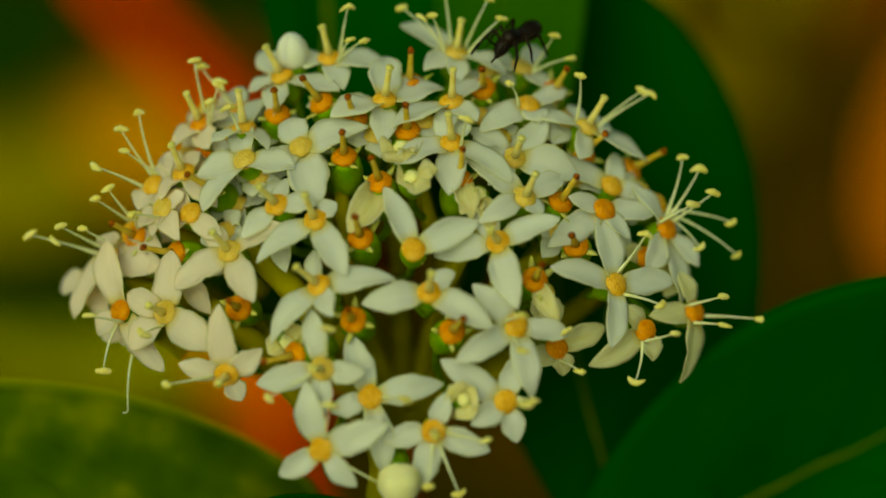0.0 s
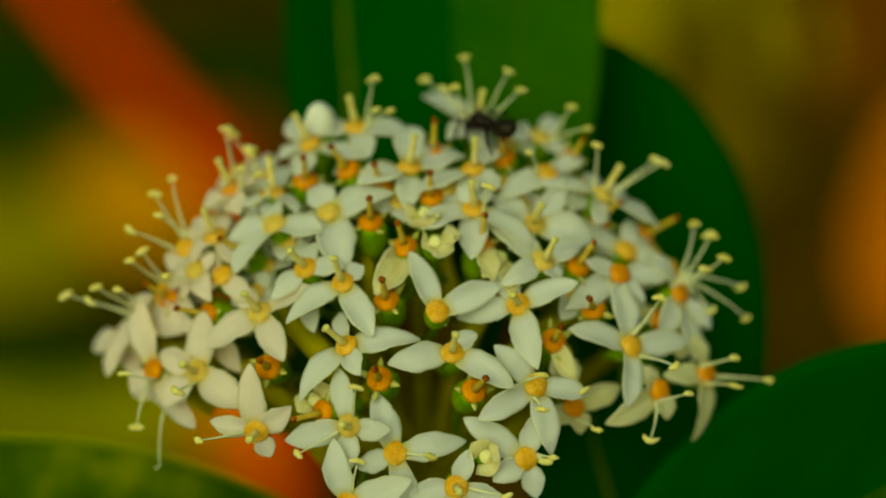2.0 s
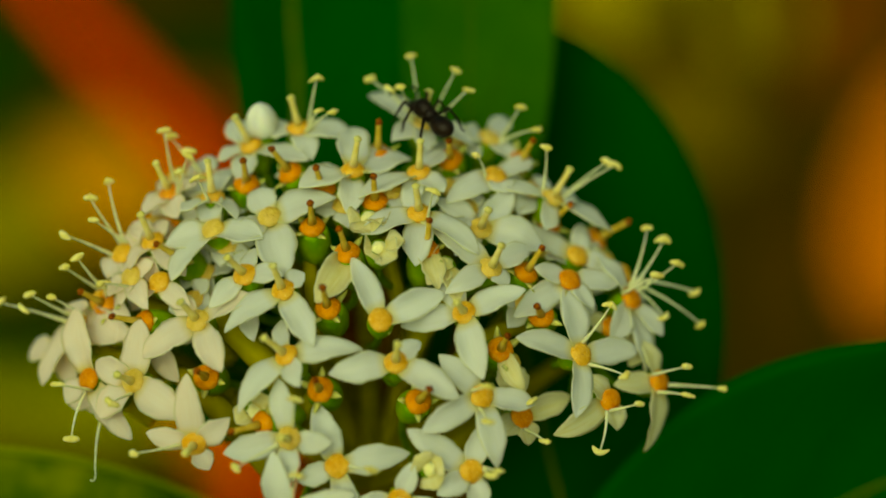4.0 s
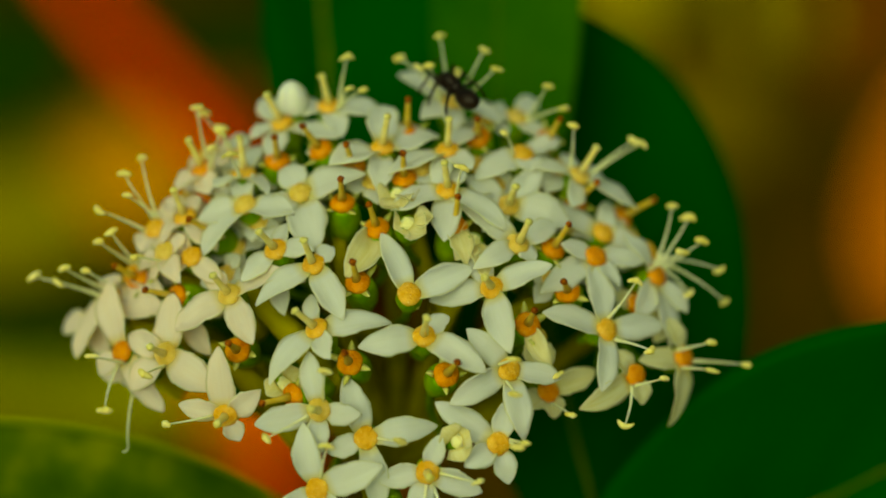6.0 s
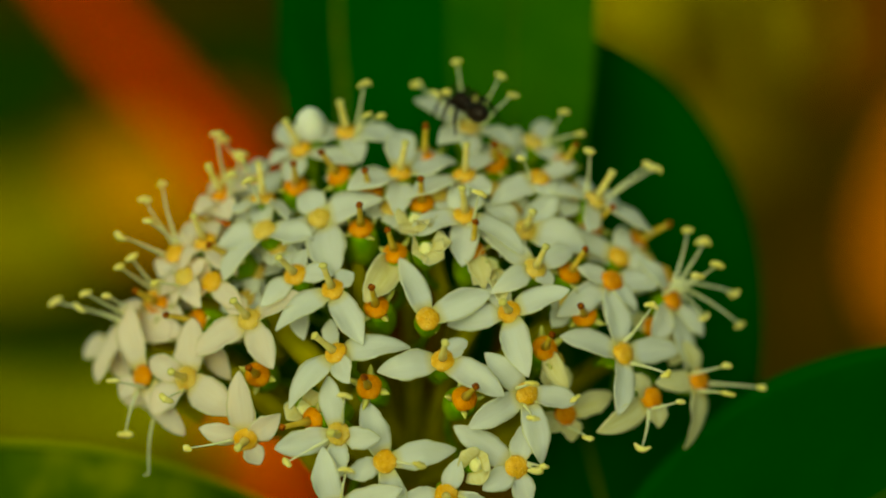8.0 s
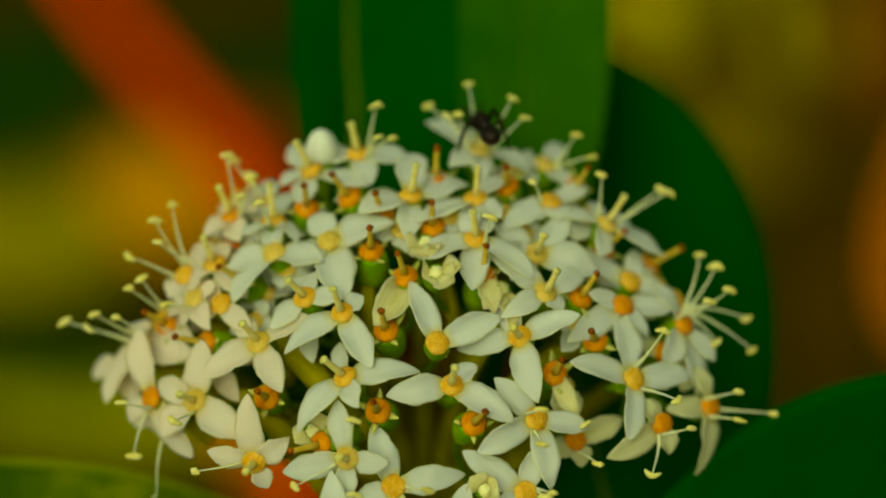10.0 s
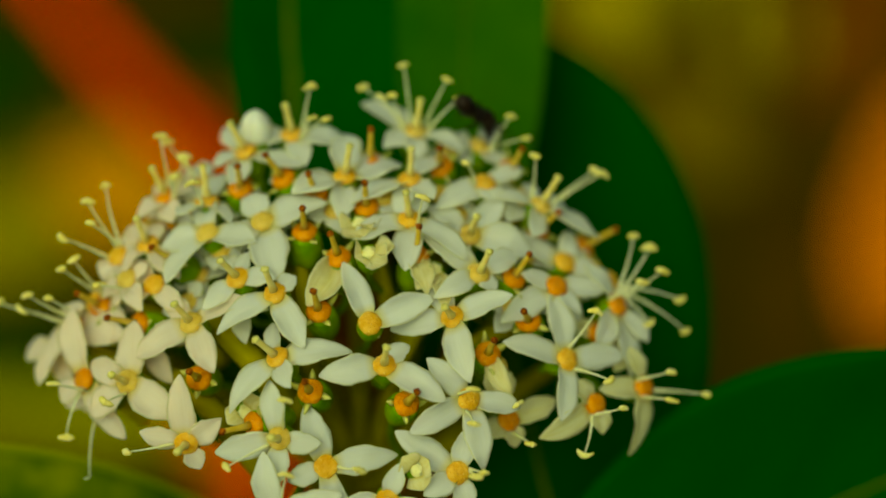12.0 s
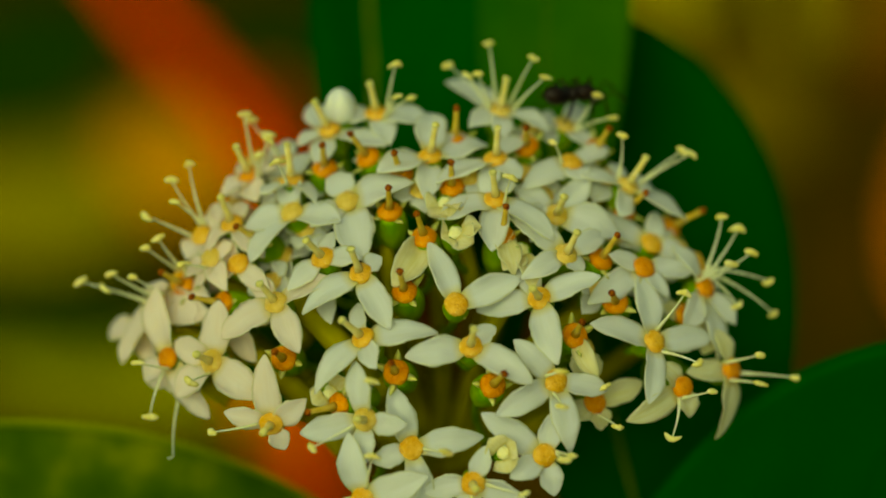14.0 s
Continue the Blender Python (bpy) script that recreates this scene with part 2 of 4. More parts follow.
def part(name, bm, mat, parent, label="", m=None):
    """One mesh object under a thing or a part; m is its pose there."""
    ob = new(name, finish(name, bm, mat))
    ob.parent = parent
    if m is not None:
        ob.matrix_basis = m
    if label:
        ob["label"] = label
    return ob


def frame_along(d):
    """A turn whose z axis runs along d."""
    return Vector(d).to_track_quat("Z", "Y").to_matrix()


def tube(bm, points, radii, sides=8, slot=0):
    """A round tube along points, capped at both ends."""
    rings = []
    n = len(points)
    side = None
    for i, p in enumerate(points):
        a, b = points[max(i - 1, 0)], points[min(i + 1, n - 1)]
        d = (b - a).normalized()
        if side is None:
            side = d.orthogonal().normalized()
        side = (side - d * side.dot(d)).normalized()
        up = d.cross(side)
        r = radii[i] if isinstance(radii, (list, tuple)) else radii
        rings.append([bm.verts.new(p + side * r * math.cos(k * math.tau / sides) + up * r * math.sin(k * math.tau / sides)) for k in range(sides)])
    for i in range(n - 1):
        for k in range(sides):
            f = bm.faces.new((rings[i][k], rings[i][(k + 1) % sides], rings[i + 1][(k + 1) % sides], rings[i + 1][k]))
            f.material_index = slot
    for ring in (rings[0], rings[-1]):
        f = bm.faces.new(ring)
        f.material_index = slot
    return rings


def bezier(a, b, c, n):
    """Points on a bow from a to c, drawn towards b."""
    return [a * (1 - s) ** 2 + b * 2 * s * (1 - s) + c * s * s for s in (i / (n - 1) for i in range(n))]


def lathe(bm, profile, sides=16, m=None, ribs=0.0):
    """A turned body round z from (radius, height) pairs."""
    m = m or Matrix()
    rings = []
    for r, h in profile:
        ring = []
        for k in range(sides):
            a = k * math.tau / sides
            rr = r * (1 + ribs * math.cos(4 * a))
            ring.append(bm.verts.new(m @ Vector((rr * math.cos(a), rr * math.sin(a), h))))
        rings.append(ring)
    for i in range(len(rings) - 1):
        for k in range(sides):
            bm.faces.new((rings[i][k], rings[i][(k + 1) % sides], rings[i + 1][(k + 1) % sides], rings[i + 1][k]))
    bm.faces.new(rings[0])
    bm.faces.new(rings[-1])


def blob(bm, m, rings=10, sides=14, rough=0.0, taper=0.0):
    """A rounded body: a sphere carried by m, pulled thinner towards +z by taper, made uneven by rough."""
    prof = []
    top = None
    for i in range(1, rings):
        th = math.pi * i / rings
        ring = []
        for k in range(sides):
            a = k * math.tau / sides
            v = Vector((math.sin(th) * math.cos(a), math.sin(th) * math.sin(a), math.cos(th)))
            v.x *= 1 - taper * v.z
            v.y *= 1 - taper * v.z
            if rough:
                v *= 1 + rough * noise.noise(v * 2.3 + m.translation * 900)
            ring.append(bm.verts.new(m @ v))
        prof.append(ring)
    top, low = bm.verts.new(m @ Vector((0, 0, 1))), bm.verts.new(m @ Vector((0, 0, -1)))
    for i in range(len(prof) - 1):
        for k in range(sides):
            bm.faces.new((prof[i][k], prof[i][(k + 1) % sides], prof[i + 1][(k + 1) % sides], prof[i + 1][k]))
    for k in range(sides):
        bm.faces.new((top, prof[0][k], prof[0][(k + 1) % sides]))
        bm.faces.new((low, prof[-1][(k + 1) % sides], prof[-1][k]))


def scaled(p, q, sx, sy, sz):
    return Matrix.Translation(p) @ q.to_4x4() @ Matrix.Diagonal((sx, sy, sz, 1))


# ---- ground ----
def ground():
    bm = bmesh.new()
    n = 60
    grid = []
    for i in range(n + 1):
        row = []
        for j in range(n + 1):
            x = math.copysign(abs(i / n * 2 - 1) ** 3, i / n * 2 - 1) * 400
            y = math.copysign(abs(j / n * 2 - 1) ** 3, j / n * 2 - 1) * 400
            row.append(bm.verts.new((x, y, 0.02 * noise.noise(Vector((x * 2, y * 2, 0))))))
        grid.append(row)
    for i in range(n):
        for j in range(n):
            bm.faces.new((grid[i][j], grid[i + 1][j], grid[i + 1][j + 1], grid[i][j + 1]))
    ob = new("ground", finish("ground", bm, M_SOIL))
    tagged(ob, "dark brown soil under the shrub", "ground", kind="structure")


ground()


# ---- leaves ----
def leaf(base, tip, half_a, half_b, face=(0, 0, 1), fold=0.25, droop=0.0, wave=0.0, mat=None, rim=None, label="", group="", veins=4, stalk=None, blunt=0.8, rib=1.0):
    """A leaf in the shoot's frame (mm): blade, midrib and side veins; half_a and half_b are its half widths on either side of the midrib."""
    base, tip = mm(*base), mm(*tip)
    axis = tip - base
    length = axis.length
    y = axis.normalized()
    z = Vector(face)
    z = (z - y * z.dot(y)).normalized()
    x = y.cross(z)
    m = Matrix((x, y, z)).transposed().to_4x4()
    m.translation = base
    root = new("leaf")
    root.matrix_basis = SHOOT @ m
    tagged(root, label, "leaf", group)
    seed = random.random() * 50

    def point(s, t):
        w = (half_a if t > 0 else half_b) * MM * (math.sin(math.pi * min(max(s, 0), 1) ** blunt) ** 0.72 if 0 < s < 1 else 0.0)
        px = t * w
        pz = fold * abs(px) ** 1.0 * (1 - 0.45 * abs(t)) - droop * length * (s - 0.35) ** 2
        pz += wave * MM * noise.noise(Vector((s * 3.2 + seed, t * 1.2, seed)))
        # tissue puffs up between the veins
        pz += 0.00018 * math.cos((s * 9 - abs(t) * 1.8) * math.pi) * (1 - abs(t)) * min(1, abs(t) * 4)
        return Vector((px, s * length, pz))

    bm = bmesh.new()
    ns, nt = 44, 20
    thick = Vector((0, 0, 0.00028))
    top, low = [], []
    for i in range(ns + 1):
        s = 0.002 + 0.996 * i / ns
        top.append([bm.verts.new(point(s, -1 + 2 * j / nt)) for j in range(nt + 1)])
        low.append([bm.verts.new(v.co - thick * (1 - abs(-1 + 2 * j / nt) ** 6 * 0.8)) for j, v in enumerate(top[-1])])
    for i in range(ns):
        for j in range(nt):
            bm.faces.new((top[i][j], top[i][j + 1], top[i + 1][j + 1], top[i + 1][j]))
            bm.faces.new((low[i][j], low[i + 1][j], low[i + 1][j + 1], low[i][j + 1]))
        bm.faces.new((top[i][0], top[i + 1][0], low[i + 1][0], low[i][0]))
        bm.faces.new((top[i][nt], low[i][nt], low[i + 1][nt], top[i + 1][nt]))
    bm.faces.new([v for v in top[0]] + [v for v in reversed(low[0])])
    bm.faces.new([v for v in reversed(top[ns])] + [v for v in low[ns]])
    part("blade", bm, mat or M_LEAF, root)
    bm = bmesh.new()
    tube(bm, [point(0.01 + 0.96 * i / 24, 0) + Vector((0.0004 * noise.noise(Vector((i * 0.45, seed, 3))), 0, 0.00005)) for i in range(25)], [0.00034 * rib * (1 - 0.8 * i / 24) * (1 + 0.25 * noise.noise(Vector((i * 0.9, seed, 0)))) for i in range(25)], 8)
    part("midrib", bm, M_VEIN, root)
    for sgn in (-1, 1):
        bm = bmesh.new()
        tube(bm, [point(0.004 + 0.992 * i / 40, sgn) for i in range(41)], 0.00026 if rim else 0.00015, 6)
        part("margin", bm, rim or mat or M_LEAF, root)
    for k in range(veins):
        for sgn in (-1, 1):
            s0 = 0.08 + 0.62 * k / max(veins, 1)
            bm = bmesh.new()
            pts = [point(s0 + 0.26 * u ** 1.3, sgn * 0.86 * u ** 0.85) + Vector((0, 0, 0.00002)) for u in (i / 12 for i in range(13))]
            tube(bm, pts, [0.00013 * (1 - 0.8 * i / 12) for i in range(13)], 6)
            part("vein", bm, mat or M_LEAF, root)
    if stalk is not None:
        inv = m.inverted()
        end = inv @ mm(*stalk)
        bm = bmesh.new()
        tube(bm, bezier(point(0.02, 0), Vector((0, -0.3 * end.length, 0)), end, 10), 0.0007, 8)
        part("petiole", bm, M_STEM, root)
    return root


leaf((8.60, 2.00, -9.00), (10.00, 66.00, -20.00), 7.2, 6.0, face=(-0.10, 0.00, 1.00), fold=0.10, droop=0.00, wave=0.8, mat=M_LEAF, veins=4, blunt=0.80, rib=0.25,
     label="upright light green dogwood leaf behind the flowers", group="leaves below the flower cluster", stalk=(0.50, -18.81, -12.00))
leaf((-5.30, 3.00, -14.00), (-8.00, 62.00, -25.00), 12.5, 5.3, face=(-0.05, 0.00, 1.00), fold=0.50, droop=0.00, wave=0.8, mat=M_LEAF_MID, veins=4, blunt=0.80, rib=1.5,
     label="upright dark green dogwood leaf with a pale midrib", group="leaves below the flower cluster", stalk=(0.50, -18.81, -12.00))
leaf((6.17, 28.93, -28.00), (19.62, -28.06, -5.00), 9.0, 19.0, face=(-0.20, 0.00, 1.00), fold=0.08, droop=0.00, wave=1.0, mat=M_LEAF_DARK, veins=0, blunt=0.80, rib=1.8,
     label="broad dark green rounded leaf behind the cluster", group="leaves below the flower cluster", stalk=(0.50, -18.81, -12.00))
leaf((13.77, -26.94, -9.00), (61.26, -4.37, -7.00), 10.0, 16.6, face=(0.20, -0.50, 1.00), fold=0.12, droop=0.00, wave=1.0, mat=M_LEAF_SIDE, veins=5, blunt=0.90,
     label="broad green leaf with a pale midrib beside the cluster", group="leaves below the flower cluster", stalk=(0.50, -18.81, -12.00))
leaf((-5.51, -20.91, -5.00), (-75.22, -17.30, 0.00), 10.5, 10.5, face=(0.00, 0.35, 1.00), fold=0.10, droop=0.00, wave=1.0, mat=M_LEAF_WORN, veins=6, blunt=0.75, rim=M_RIM,
     label="mottled green leaf with yellowish worn patches", group="leaves below the flower cluster", stalk=(0.50, -18.81, -12.00))
leaf((1.40, -21.90, 3.00), (-18.80, -23.07, 4.00), 6.0, 6.0, face=(0.00, -0.40, 1.00), fold=0.15, droop=0.00, wave=1.0, mat=M_LEAF_DARK, veins=4, blunt=0.80,
     label="small dark green leaf under the cluster", group="leaves below the flower cluster", stalk=(0.50, -18.81, -12.00))
leaf((-3.25, -6.94, -7.00), (-17.16, -0.16, -6.00), 5.0, 5.5, face=(0.00, -0.20, 1.00), fold=0.15, droop=0.00, wave=1.0, mat=M_LEAF, veins=2, blunt=0.80,
     label="small green leaf that fills gaps inside the flower cluster", group="leaves below the flower cluster", stalk=(0.50, -18.81, -12.00))

# two blades added behind the flowers to keep the gaps dark and hide the twig
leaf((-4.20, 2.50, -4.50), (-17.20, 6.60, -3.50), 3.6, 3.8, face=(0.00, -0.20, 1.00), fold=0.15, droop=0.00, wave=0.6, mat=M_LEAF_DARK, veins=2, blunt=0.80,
     label="small green leaf that fills gaps inside the flower cluster", group="leaves below the flower cluster", stalk=(0.50, -18.81, -12.00))
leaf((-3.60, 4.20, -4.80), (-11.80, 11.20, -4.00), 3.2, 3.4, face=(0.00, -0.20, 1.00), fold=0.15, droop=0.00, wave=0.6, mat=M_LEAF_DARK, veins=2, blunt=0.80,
     label="small green leaf that fills gaps inside the flower cluster", group="leaves below the flower cluster", stalk=(0.50, -18.81, -12.00))


# ---- the flower cluster ----
HUB = mm(0.50, -12.81, -10.00)
cluster = new("flower_cluster")
cluster.matrix_basis = SHOOT @ Matrix.Translation(HUB)
tagged(cluster, "domed dogwood cluster of small white four-petalled flowers", "flower cluster")

NODES = [mm(x, y, z) - HUB for x, y, z in ((-16.61, -0.83, -1.39), (-12.11, 4.11, -1.25), (-6.73, 8.62, -1.47), (0.02, 11.34, -1.82), (7.68, 9.07, -1.61), (14.91, 5.48, -1.84), (17.57, -1.28, -1.44), (10.72, -6.62, -0.15), (0.47, -1.27, 0.14), (-6.65, -4.83, 0.11), (-3.98, -11.04, 0.28), (4.02, -10.15, 0.32), (4.93, 3.19, -0.41), (-4.88, 1.40, -0.23))]


def stalks():
    bm = bmesh.new()
    low = SHOOT.inverted() @ Vector((0.02, 0.03, -0.01)) - HUB
    pts = bezier(Vector((0, 0, 0)), mm(2, -60, -16), low, 26)
    tube(bm, pts, [0.0010 + 0.0022 * (i / 25) for i in range(26)], 12)
    part("stem", bm, M_STEM, cluster, "brown woody flower stem")
    for nd in NODES:
        bm = bmesh.new()
        tube(bm, bezier(Vector((0, 0, 0)), nd * 0.5 + mm(0, -1.0, 0.5), nd, 9), [0.0011, 0.0010, 0.0009, 0.00085, 0.0008, 0.0008, 0.0008, 0.0008, 0.0007], 8)
        part("branchlet", bm, M_STALK, cluster)


stalks()


def branchlet(a, b, c, r):
    """A thick yellow-green branch of the cluster, bowed from a over b to c (mm, shoot's frame)."""
    bm = bmesh.new()
    a, b, c = mm(*a) - HUB, mm(*b) - HUB, mm(*c) - HUB
    tube(bm, bezier(a, 2 * b - (a + c) / 2, c, 12), [r * MM * (1.25 - 0.5 * i / 11) for i in range(12)], 10)
    part("branchlet", bm, M_STALK, cluster)


branchlet((-4.31, -6.00, 3.80), (-8.05, -1.21, 6.42), (-11.52, 1.56, 5.59), 1.00)
branchlet((-6.48, -10.35, 3.61), (-10.39, -5.67, 6.41), (-13.64, -2.92, 5.80), 0.98)
branchlet((-9.99, -4.72, 3.07), (-15.04, -2.73, 4.67), (-20.10, -1.25, 2.45), 0.60)
branchlet((-15.79, -6.52, 1.87), (-21.56, -3.02, 1.50), (-23.43, -2.15, 0.36), 0.68)
branchlet((-6.48, -8.17, 3.65), (-4.19, -5.84, 7.48), (-3.75, -4.55, 8.17), 0.75)
branchlet((-1.28, -17.77, 3.21), (-1.03, -14.29, 7.26), (-2.07, -12.09, 8.22), 0.90)
branchlet((4.80, -6.46, 3.31), (8.99, -0.79, 5.76), (14.23, 0.50, 4.62), 0.75)
branchlet((3.09, -3.00, 2.21), (4.74, 0.06, 5.25), (7.35, 4.38, 4.40), 0.68)
branchlet((-1.28, -2.11, 3.18), (-2.96, 0.91, 6.19), (-3.83, 5.20, 5.53), 0.75)
branchlet((3.10, 1.39, 1.67), (2.18, 5.25, 4.06), (1.76, 7.87, 3.66), 0.60)
branchlet((9.17, 1.37, 3.07), (12.25, 8.80, 2.69), (13.29, 11.56, 0.95), 0.60)
branchlet((-10.05, -2.12, 2.35), (-13.38, 0.93, 4.09), (-17.47, 2.25, 2.51), 0.68)


def petal_mesh(tip, width, cup, arch, twist, curl=0.10, worn=0.0):
    """A pointed oval petal from the flower's middle to tip: thick, cupped across and arched along; worn: crumpled, its point gone."""
    bm = bmesh.new()
    d = tip.normalized()
    flat = Vector((tip.x, tip.y, 0))
    side = Vector((-flat.y, flat.x, 0)).normalized() if flat.length > 1e-6 else Vector((1, 0, 0))
    up = d.cross(side) * -1
    if up.z < 0:
        up = -up
    side = (Matrix.Rotation(twist, 3, d) @ side)
    up = (Matrix.Rotation(twist, 3, d) @ up)
    start = d * 0.0005
    span = tip.length - 0.0005
    # each petal sweeps a little to one side
    bow = 0.055 * noise.noise(tip * 2500 + Vector((7, 3, 1)))
    ns, nv = 14, 8
    top, low = [], []
    where = {}
    for i in range(ns + 1):
        s = i / ns
        w = width * math.sin(math.pi * min(1, 0.13 + 0.87 * s)) ** 0.66
        if i == ns:
            w = width * (0.09 + 0.32 * worn)
        c = start + d * span * s + up * (arch * math.sin(math.pi * s) - arch * 1.4 * s ** 3) + side * bow * span * math.sin(math.pi * s)
        rt, rl = [], []
        for j in range(nv + 1):
            t = -1 + 2 * j / nv
            p = c + side * t * w * 0.5 + up * (cup * w * (t * t) - 0.03 * w * math.exp(-(t * 3) ** 2))
            p += up * (0.00013 + 0.0007 * worn) * noise.noise(p * (800 + 500 * worn) + tip * 3000) + side * 0.0003 * worn * noise.noise(p * 1100 + tip * 5000)
            edge = 1 + (0.14 * noise.noise(Vector((s * 4, t, tip.x * 4000))) + 0.07 * noise.noise(Vector((s * 13, t * 2, tip.y * 4000)))) * t * t
            p += side * t * w * 0.5 * (edge - 1) + up * curl * w * t * abs(t) ** 3 * math.sin(s * 5 + tip.y * 3000)
            rt.append(bm.verts.new(p))
            rl.append(bm.verts.new(p - up * 0.00016 * (1 - 0.7 * t * t)))
            where[rt[-1]] = where[rl[-1]] = (s, 0.5 + 0.5 * t)
        top.append(rt)
        low.append(rl)
    for i in range(ns):
        for j in range(nv):
            bm.faces.new((top[i][j], top[i][j + 1], top[i + 1][j + 1], top[i + 1][j]))
            bm.faces.new((low[i][j], low[i + 1][j], low[i + 1][j + 1], low[i][j + 1]))
        bm.faces.new((top[i][0], top[i + 1][0], low[i + 1][0], low[i][0]))
        bm.faces.new((top[i][nv], low[i][nv], low[i + 1][nv], top[i + 1][nv]))
    bm.faces.new(top[0] + list(reversed(low[0])))
    bm.faces.new(list(reversed(top[ns])) + low[ns])
    layer = bm.loops.layers.uv.new("UVMap")
    for f in bm.faces:
        for loop in f.loops:
            loop[layer].uv = where[loop.vert]
    return bm


# the pinkish hue of the left-hand flowers is painted light, not another petal
FLOWER_LABELS = {"white": "white four-petalled flower", "warm_lit": "white flower with warm light painted into its petals", "cream": "ageing flower with cream petals"}
PETALS = {"white": M_PETAL, "warm_lit": M_PETAL_WARM_LIT, "cream": M_PETAL_CREAM}
DISCS = {"pale": M_DISC_PALE, "yellow": M_DISC_YELLOW, "orange": M_DISC_ORANGE}


def flower(place, facing, petals=(), stamens=(), style=2.0, tone="yellow", size=0.9, old=False, wilt=False, wide=1.0, hue="white"):
    """One flower in the shoot's frame (mm). facing: where its axis points, across and up. petals: tips in the shoot's axes from the flower's
    middle. stamens: anther places likewise. old: petals shed, orange disc on a swollen ovary, red stigma."""
    rng = random.Random(repr(place))
    n = Vector((facing[0], facing[1], math.sqrt(max(0.04, 1 - facing[0] ** 2 - facing[1] ** 2)))).normalized()
    turn = frame_along(n)
    m = turn.to_4x4()
    m.translation = mm(*place) - HUB
    inv = turn.inverted()
    # ovary, calyx teeth and stalk: the body that carries the rest
    bm = bmesh.new()
    big = 1.3 if old else 0.8
    stout = 1.02 if old else 0.8
    lathe(bm, [(0.0003, -0.0031 * big), (0.0007 * stout, -0.0028 * big), (0.00105 * stout, -0.0022 * big), (0.0012 * stout, -0.0015 * big),
               (0.0012 * stout, -0.0009 * big), (0.00108 * stout, -0.0004), (0.0009 * stout, -0.00005)], 18, ribs=0.03)
    here = m.translation
    node = min(NODES, key=lambda v: (v - here).length)
    end = inv @ (node - here)
    tube(bm, bezier(Vector((0, 0, -0.0028 * big)), Vector((0, 0, -0.0028 * big - 0.4 * end.length)), end, 10), 0.00032, 6)
    body = part("flower", bm, M_OVARY, cluster, "spent flower with a green ovary" if old else FLOWER_LABELS[hue], m)
    # calyx teeth round the rim
    for k in range(4):
        a = k * math.tau / 4 + rng.uniform(-0.3, 0.3) + 0.6
        c = Vector((math.cos(a), math.sin(a), 0))
        side = Vector((-c.y, c.x, 0))
        reach = (0.75 if old else 0.35) * MM * rng.uniform(0.6, 1.35)
        bm = bmesh.new()
        rows = []
        for u, girth in ((0, 1.0), (0.4, 0.8), (0.75, 0.45), (1.0, 0.08)):
            o = c * ((0.00092 if old else 0.0006) + reach * u) + Vector((0, 0, (-0.00005 if old else -0.0009) + reach * ((0.35 if old else -0.2) * u + rng.uniform(-0.05, 0.15) * u)))
            rows.append([bm.verts.new(o + side * 0.00032 * girth * t + Vector((0, 0, z))) for t, z in ((-1, 0), (0, 0.00008), (1, 0), (0, -0.00008))])
        for a_row, b_row in zip(rows, rows[1:]):
            for q in range(4):
                bm.faces.new((a_row[q], a_row[(q + 1) % 4], b_row[(q + 1) % 4], b_row[q]))
        bm.faces.new(rows[0])
        bm.faces.new(rows[-1])
        part("sepal", bm, M_SEPAL, body)
    # nectar disc
    bm = bmesh.new()
    r = size * MM * (1.06 if old else 1.0)
    rise = 0.85 if old else 0.75
    prof = [(r * 0.78, -0.0002), (r * 0.96, -0.00008), (r, 0.00006), (r * 0.97, 0.00020), (r * 0.88, 0.00036), (r * 0.72, 0.00050), (r * 0.52, 0.00058), (r * 0.38, 0.00062), (r * 0.26, 0.00062), (r * 0.14, 0.00058)]
    lathe(bm, [(q, h * rise if h > 0 else h) for q, h in prof], 28, ribs=0.025)
    # the cushion is grainy and a little lopsided
    shift = Vector(place) * 1.7
    for v in bm.verts:
        if v.co.z > 0:
            v.co += v.co.normalized() * (0.00007 * noise.noise(v.co * 5200 + shift) + 0.00006 * noise.noise(v.co * 1300 - shift))
    if wilt and not old:
        # withered middle: a crumpled cream lump
        bm.free()
        bm = bmesh.new()
        blob(bm, scaled(Vector((0, 0, -0.0001)), Matrix.Identity(3), 0.00060, 0.00055, 0.00040), 12, 18, 0.3)
    part("disc", bm, M_BUD_CREAM if wilt and not old else DISCS[tone], body)
    # style and stigma
    if style:
        bm = bmesh.new()
        lean = Vector((rng.uniform(-0.12, 0.12), rng.uniform(-0.12, 0.12), 1)).normalized() * style * MM
        pts = [Vector((0, 0, 0.0005)), Vector((0, 0, 0.0005)) + lean * 0.35, Vector((0, 0, 0.0005)) + lean * 0.8, Vector((0, 0, 0.0005)) + lean]
        tube(bm, pts, [0.00036, 0.00023, 0.00019, 0.00023] if old else [0.00034, 0.00025, 0.00022, 0.00026], 10)
        part("style", bm, M_STYLE_OLD if old else M_STYLE, body)
        bm = bmesh.new()
        blob(bm, scaled(pts[-1], frame_along(lean), 0.00026 if old else 0.00031, 0.00026 if old else 0.00031, 0.00028 if old else 0.00020), 8, 12, 0.35)
        part("stigma", bm, M_STIGMA if old else M_STIGMA_PALE, body)
    for x, y, z in petals:
        tip = inv @ mm(x, y, z)
        length = tip.length
        w = min(0.00218, max(0.00175, length * 0.455)) * rng.uniform(0.91, 1.07) * wide * (1.13 if place[1] > 5 else 1.0)
